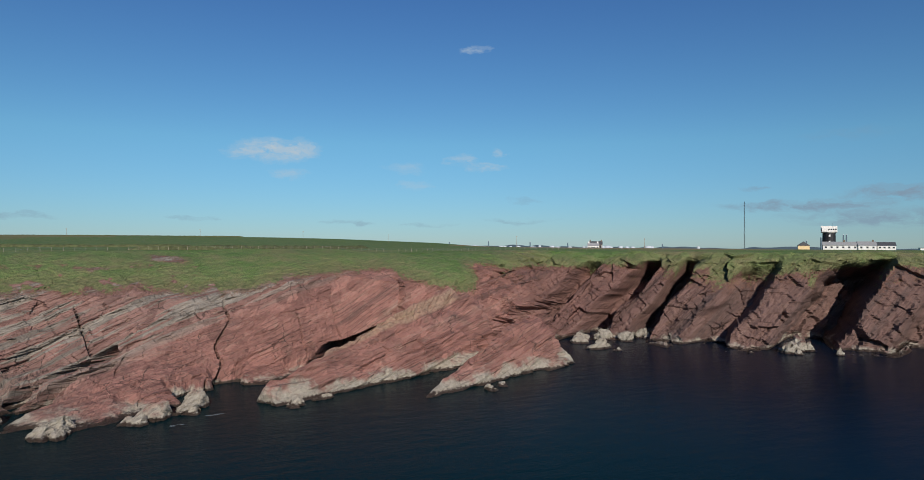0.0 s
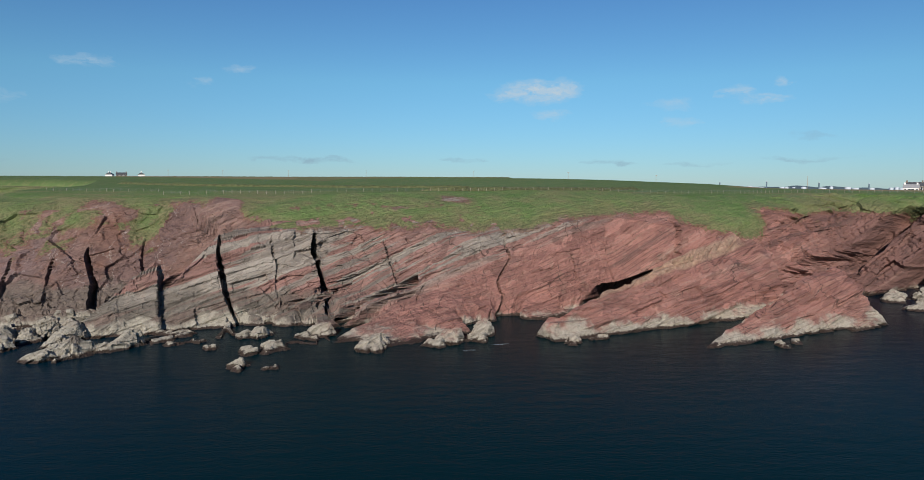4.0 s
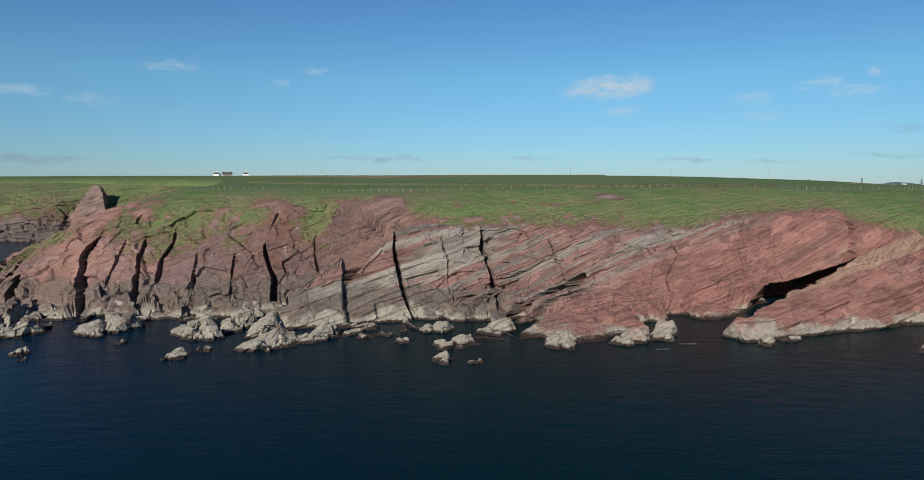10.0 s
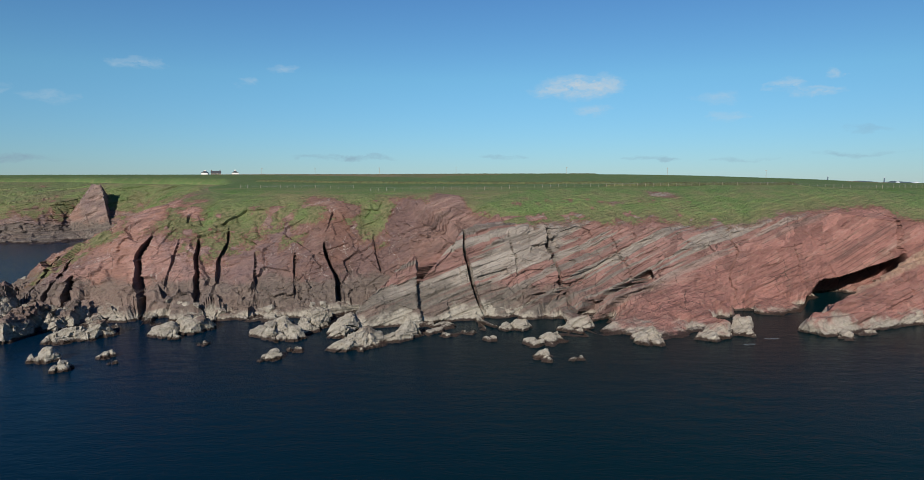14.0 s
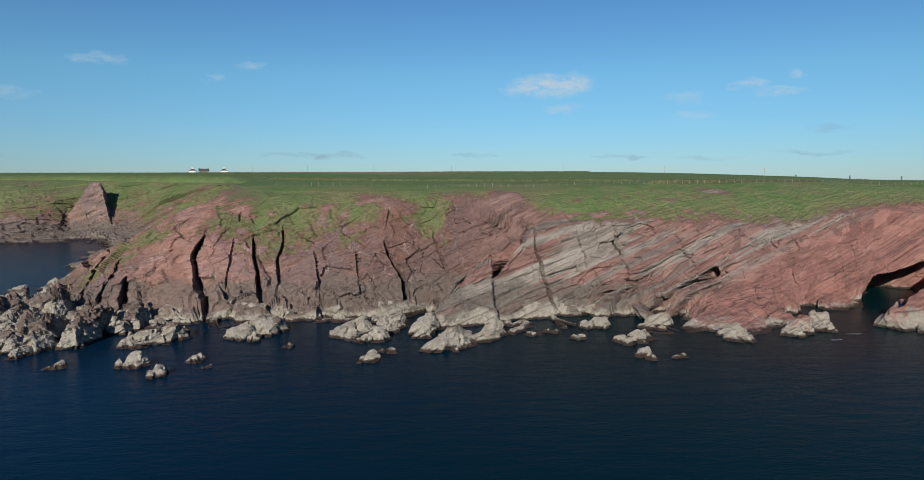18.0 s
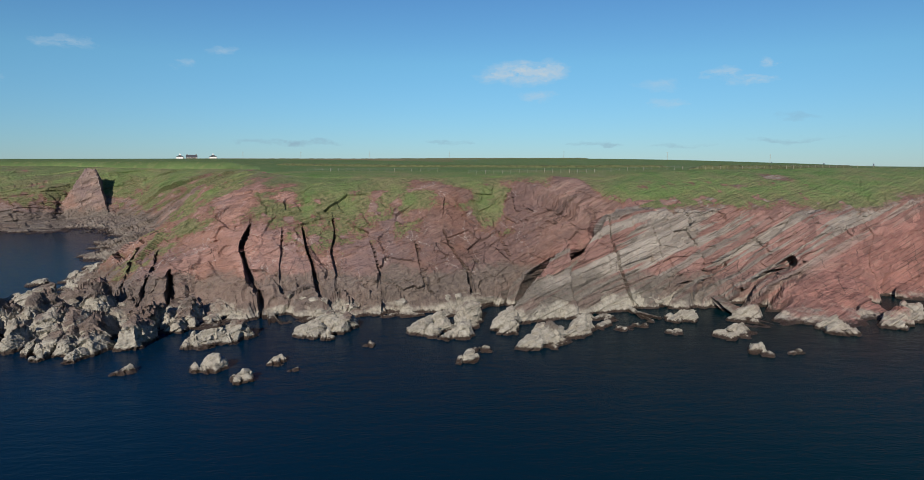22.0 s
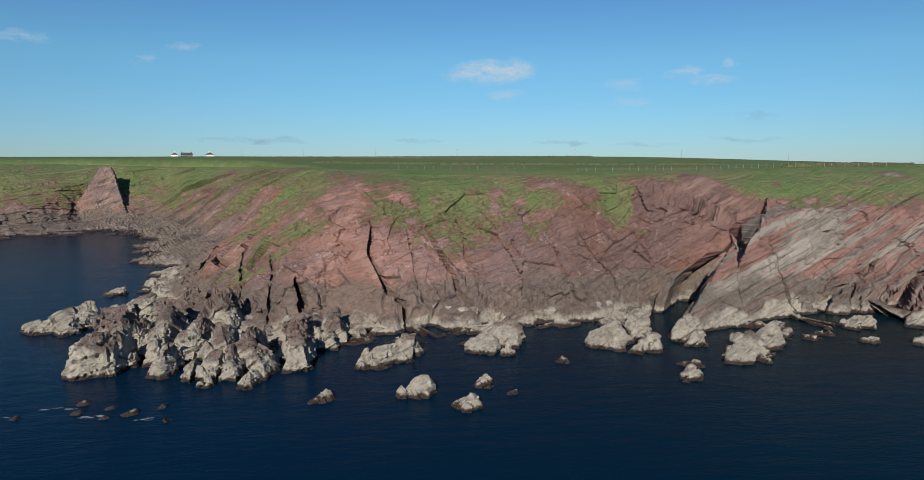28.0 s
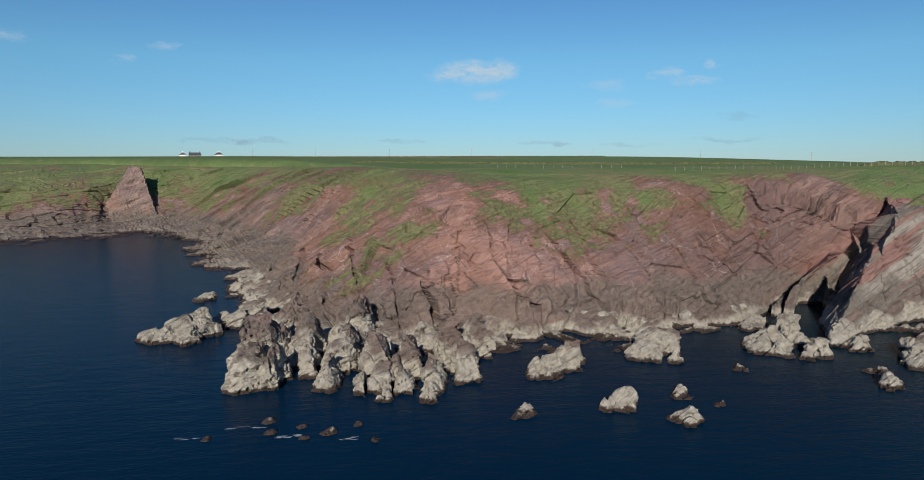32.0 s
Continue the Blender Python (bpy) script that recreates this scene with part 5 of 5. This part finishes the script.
bank("field_bank", "low overgrown earth bank between green fields", [(-190, 420), (-120, 372), (-40, 350), (30, 352)], 1.2, 1.4, 6)
bank("field_bank", "distant hedge bank on the skyline", [(-700, 960), (-380, 900), (-120, 860), (120, 800)], 1.4, 2.0, 7)


def window(parent, x0, x1, y, z0, z1):
    frame_ob = part("window", boxed(x0, x1, y - 0.08, y + 0.02, z0, z1), WHITE, parent)
    part("pane", boxed(x0 + 0.12, x1 - 0.12, y - 0.11, y - 0.085, z0 + 0.12, z1 - 0.12), PANE, frame_ob, "dark window pane")


def wing(parent, x0, x1, y0, y1, h, ridge, wall, roof, windows=3):
    """One range of a house: wall, gabled roof with its ridge along x, and windows to the front."""
    part("wall", boxed(x0, x1, y0, y1, -1.0, h), wall, parent)
    part("gable", gable(x0 + 0.02, y0, y1, h, ridge - 0.15, 0.3), wall, parent)
    part("gable", gable(x1 - 0.32, y0, y1, h, ridge - 0.15, 0.3), wall, parent)
    part("roof", prism(x0, x1, y0, y1, h, ridge), roof, parent, "pitched slate roof")
    for k in range(windows):
        xm = x0 + (x1 - x0) * (k + 0.5) / windows
        window(parent, xm - 0.7, xm + 0.7, y0, 1.0, h - 0.5)


def lookout():
    """The old lighthouse tower with its battlemented lookout, and the low houses round it."""
    base = new("lookout_tower")
    base.matrix_basis = pose(424, 276, ground_z(424, 276), 0, 0, -52)
    tagged(base, "black round tower with a white battlemented top storey", "tower")
    part("shaft", tube(0, 0, -1, 12.6, 4.3, 3.9, 24), BLACK, base, "black painted round shaft")
    part("head", boxed(-4.6, 4.6, -4.4, 4.4, 12.6, 15.6, bevel=0.08), WHITE, base, "white rendered top storey")
    part("corbel", tube(0, 0, 11.7, 12.6, 4.1, 5.2, 24), WHITE, base)
    for k in range(6):
        x = -4.6 + k * 1.64
        part("battlement", boxed(x, x + 1.0, -4.4, -4.0, 15.6, 16.5), WHITE, base)
        part("battlement", boxed(x, x + 1.0, 4.0, 4.4, 15.6, 16.5), WHITE, base)
    for k in range(4):
        window(base, -0.9 + k * 1.35, 0.2 + k * 1.35, -4.4, 13.5, 14.8)
    for z in (5.0, 9.2):
        part("window", boxed(-0.5, 0.5, -4.45, -4.0, z, z + 1.4), WHITE, base)
    part("aerial", tube(2, 1, 15.6, 18.6, 0.08, 0.05, 6), STEEL, base)

    home = new("cottage_row")
    home.matrix_basis = pose(412, 268, ground_z(412, 268), 0, 0, -52)
    tagged(home, "row of low white cottages with grey slate roofs", "house")
    wing(home, -4, 16, -4, 3, 2.9, 5.4, WHITE, PALE_ROOF, 6)
    wing(home, 16, 26, -5, 3, 2.9, 5.6, WHITE, PALE_ROOF, 3)
    wing(home, 27, 37, -2, 6, 2.8, 5.2, WHITE, SLATE, 4)
    part("chimney", boxed(8, 9, -1, 0, 4.8, 6.6), STONE, home)
    part("chimney", boxed(24, 25, -1.5, -0.5, 4.8, 6.6), STONE, home)

    end = new("gabled_cottage")
    end.matrix_basis = pose(407, 283, ground_z(407, 283), 0, 0, -142)
    tagged(end, "small cottage with a cream gable end", "house")
    wing(end, -4, 4, -3.5, 3.5, 2.8, 5.6, CREAM, SLATE, 2)

    shed = new("flat_outbuilding")
    shed.matrix_basis = pose(470, 232, ground_z(470, 232), 0, 0, -52)
    tagged(shed, "low white flat roofed outbuilding", "shed")
    part("wall", boxed(-10, 10, -3, 3, -1, 2.4), WHITE, shed)
    part("roof", boxed(-10.3, 10.3, -3.3, 3.3, 2.4, 2.7), SLATE, shed)
    for k in range(4):
        window(shed, -8 + k * 4.5, -6.6 + k * 4.5, -3, 0.8, 1.9)
    pole = new("flag_pole")
    pole.matrix_basis = pose(486, 232, ground_z(486, 232))
    tagged(pole, "thin white flag pole beside the outbuilding", "pole")
    part("pole", tube(0, 0, -0.5, 9.5, 0.14, 0.08, 8), WHITE, pole)


def mast(x, y, high, wide, label):
    """A lattice mast: four legs, rings and crossed braces."""
    top = new("lattice_mast")
    top.location = (x, y, ground_z(x, y))
    tagged(top, label, "mast")
    w = wide / 2
    for sx in (-1, 1):
        for sy in (-1, 1):
            part("leg", boxed(sx * w - 0.04, sx * w + 0.04, sy * w - 0.04, sy * w + 0.04, -0.5, high), STEEL, top)
    bm = bmesh.new()
    n = int(high / 1.6)
    for k in range(n):
        z = k * high / n
        for s in (-1, 1):
            box(bm, -w, w, s * w - 0.03, s * w + 0.03, z, z + 0.06)
            box(bm, s * w - 0.03, s * w + 0.03, -w, w, z, z + 0.06)
            a = Vector((-w * (-1) ** k, s * w, z))
            b = Vector((w * (-1) ** k, s * w, z + high / n))
            m = Matrix.Translation((a + b) / 2) @ (b - a).to_track_quat("Z", "Y").to_matrix().to_4x4() @ Matrix.Diagonal((0.05, 0.05, (b - a).length, 1))
            bmesh.ops.create_cube(bm, size=1, matrix=m)
    part("bracing", bm, STEEL, top, "crossed steel bracing")


lookout()
mast(404, 328, 36, 0.5, "tall slender steel lattice mast on the headland")


def farmhouse(name, x, y, turn, label, wall, roof, long=12.0, two=False):
    top = new(name)
    top.matrix_basis = pose(x, y, ground_z(x, y) - 0.2, 0, 0, turn)
    tagged(top, label, "house")
    wing(top, -long / 2, long / 2, -3.8, 3.8, 4.6 if two else 2.7, 7.4 if two else 5.4, wall, roof, 4)
    for s in (-1, 1):
        part("chimney", boxed(s * (long / 2 - 0.9) - 0.5, s * (long / 2 - 0.9) + 0.5, -0.5, 0.5, 4.6, 8.6 if two else 6.5), STONE if wall is STONE else WHITE, top)
    part("door", boxed(-0.5, 0.5, -3.95, -3.8, 0, 2.0), SLATE, top)
    return top


farmhouse("stone_house", 352, 436, -38, "stone house with chimneys on the far clifftop", STONE, SLATE, 11, True)
farmhouse("low_barn", 343, 428, -38, "long low white building beside the stone house", WHITE, PALE_ROOF, 9)
farmhouse("white_cottage", -381, 829, 104, "white cottage with a dark slate roof on the skyline", WHITE, SLATE, 13)
farmhouse("slate_barn", -369, 834, 22, "low dark roofed barn beside a white cottage", STONE, SLATE, 12)
farmhouse("white_cottage", -341, 824, 112, "white cottage with a dark slate roof on the skyline", WHITE, SLATE, 11)


def telegraph(x, y, high):
    top = new("telegraph_pole")
    top.location = (x, y, ground_z(x, y))
    tagged(top, "wooden telegraph pole standing in the fields", "pole", "telegraph poles")
    part("pole", tube(0, 0, -0.5, high, 0.16, 0.12, 8), POST, top)
    part("crossarm", boxed(-0.9, 0.9, -0.07, 0.07, high - 0.7, high - 0.5), POST, top)


for x, y, high in ((-300, 800, 8), (-230, 780, 8), (-150, 760, 8), (-60, 750, 8), (60, 700, 8), (150, 640, 8), (210, 560, 8), (300, 480, 10), (366, 392, 9)):
    telegraph(x, y, high)


# ---- the far side of the haven ----
def far_shore():
    n = 220
    az = np.radians(np.linspace(4, 78, n))
    top = 22 + 16 * vnoise(np.stack([np.degrees(az) * 0.22, az * 0, az * 0], -1), 5) + 6 * vnoise(np.stack([np.degrees(az) * 1.3, az * 0, az * 0], -1), 6)
    rows = []
    for radius, share in ((3900, -0.2), (3960, 0.18), (4080, 0.5), (4250, 0.85), (4450, 1.0), (4600, 0.7)):
        rows.append(np.stack([np.sin(az) * radius, np.cos(az) * radius, np.maximum(top, 6) * share], -1))
    co = np.concatenate(rows)
    ids = np.arange(len(co)).reshape(len(rows), n)
    quads = np.stack([ids[:-1, :-1], ids[1:, :-1], ids[1:, 1:], ids[:-1, 1:]], -1).reshape(-1, 4)[:, ::-1]
    tagged(sheet("backdrop_far_shore", co, quads, HAZE), "far shore across the water with blue haze put into its colour", "shore", kind="structure")
    rnd = random.Random(12)
    for k in range(34):
        a = math.radians(rnd.choice((rnd.uniform(22, 48), rnd.uniform(30, 42))))
        radius = rnd.uniform(3960, 4150)
        wide, high = rnd.uniform(16, 44), rnd.uniform(9, 17)
        tank = new("storage_tank")
        tank.location = (math.sin(a) * radius, math.cos(a) * radius, 14)
        tagged(tank, "pale storage tank of a distant refinery", "tank", "refinery tanks")
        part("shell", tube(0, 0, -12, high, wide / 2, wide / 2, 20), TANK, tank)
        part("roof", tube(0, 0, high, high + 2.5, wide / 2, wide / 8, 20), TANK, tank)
    for a, high in ((26.0, 40), (29.5, 46), (36.5, 36), (44.5, 30), (56.4, 70), (57.9, 84), (58.1, 84), (55.4, 52), (57.2, 44), (33.2, 40)):
        stack = new("refinery_chimney")
        a = math.radians(a)
        stack.location = (math.sin(a) * 4050, math.cos(a) * 4050, 12)
        tagged(stack, "slim chimney of a distant refinery with haze put into its colour", "chimney", "refinery chimneys")
        part("flue", tube(0, 0, -10, high, 4.2, 3.2, 12), HAZED_STACK, stack)
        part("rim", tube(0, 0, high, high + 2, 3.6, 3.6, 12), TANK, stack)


far_shore()
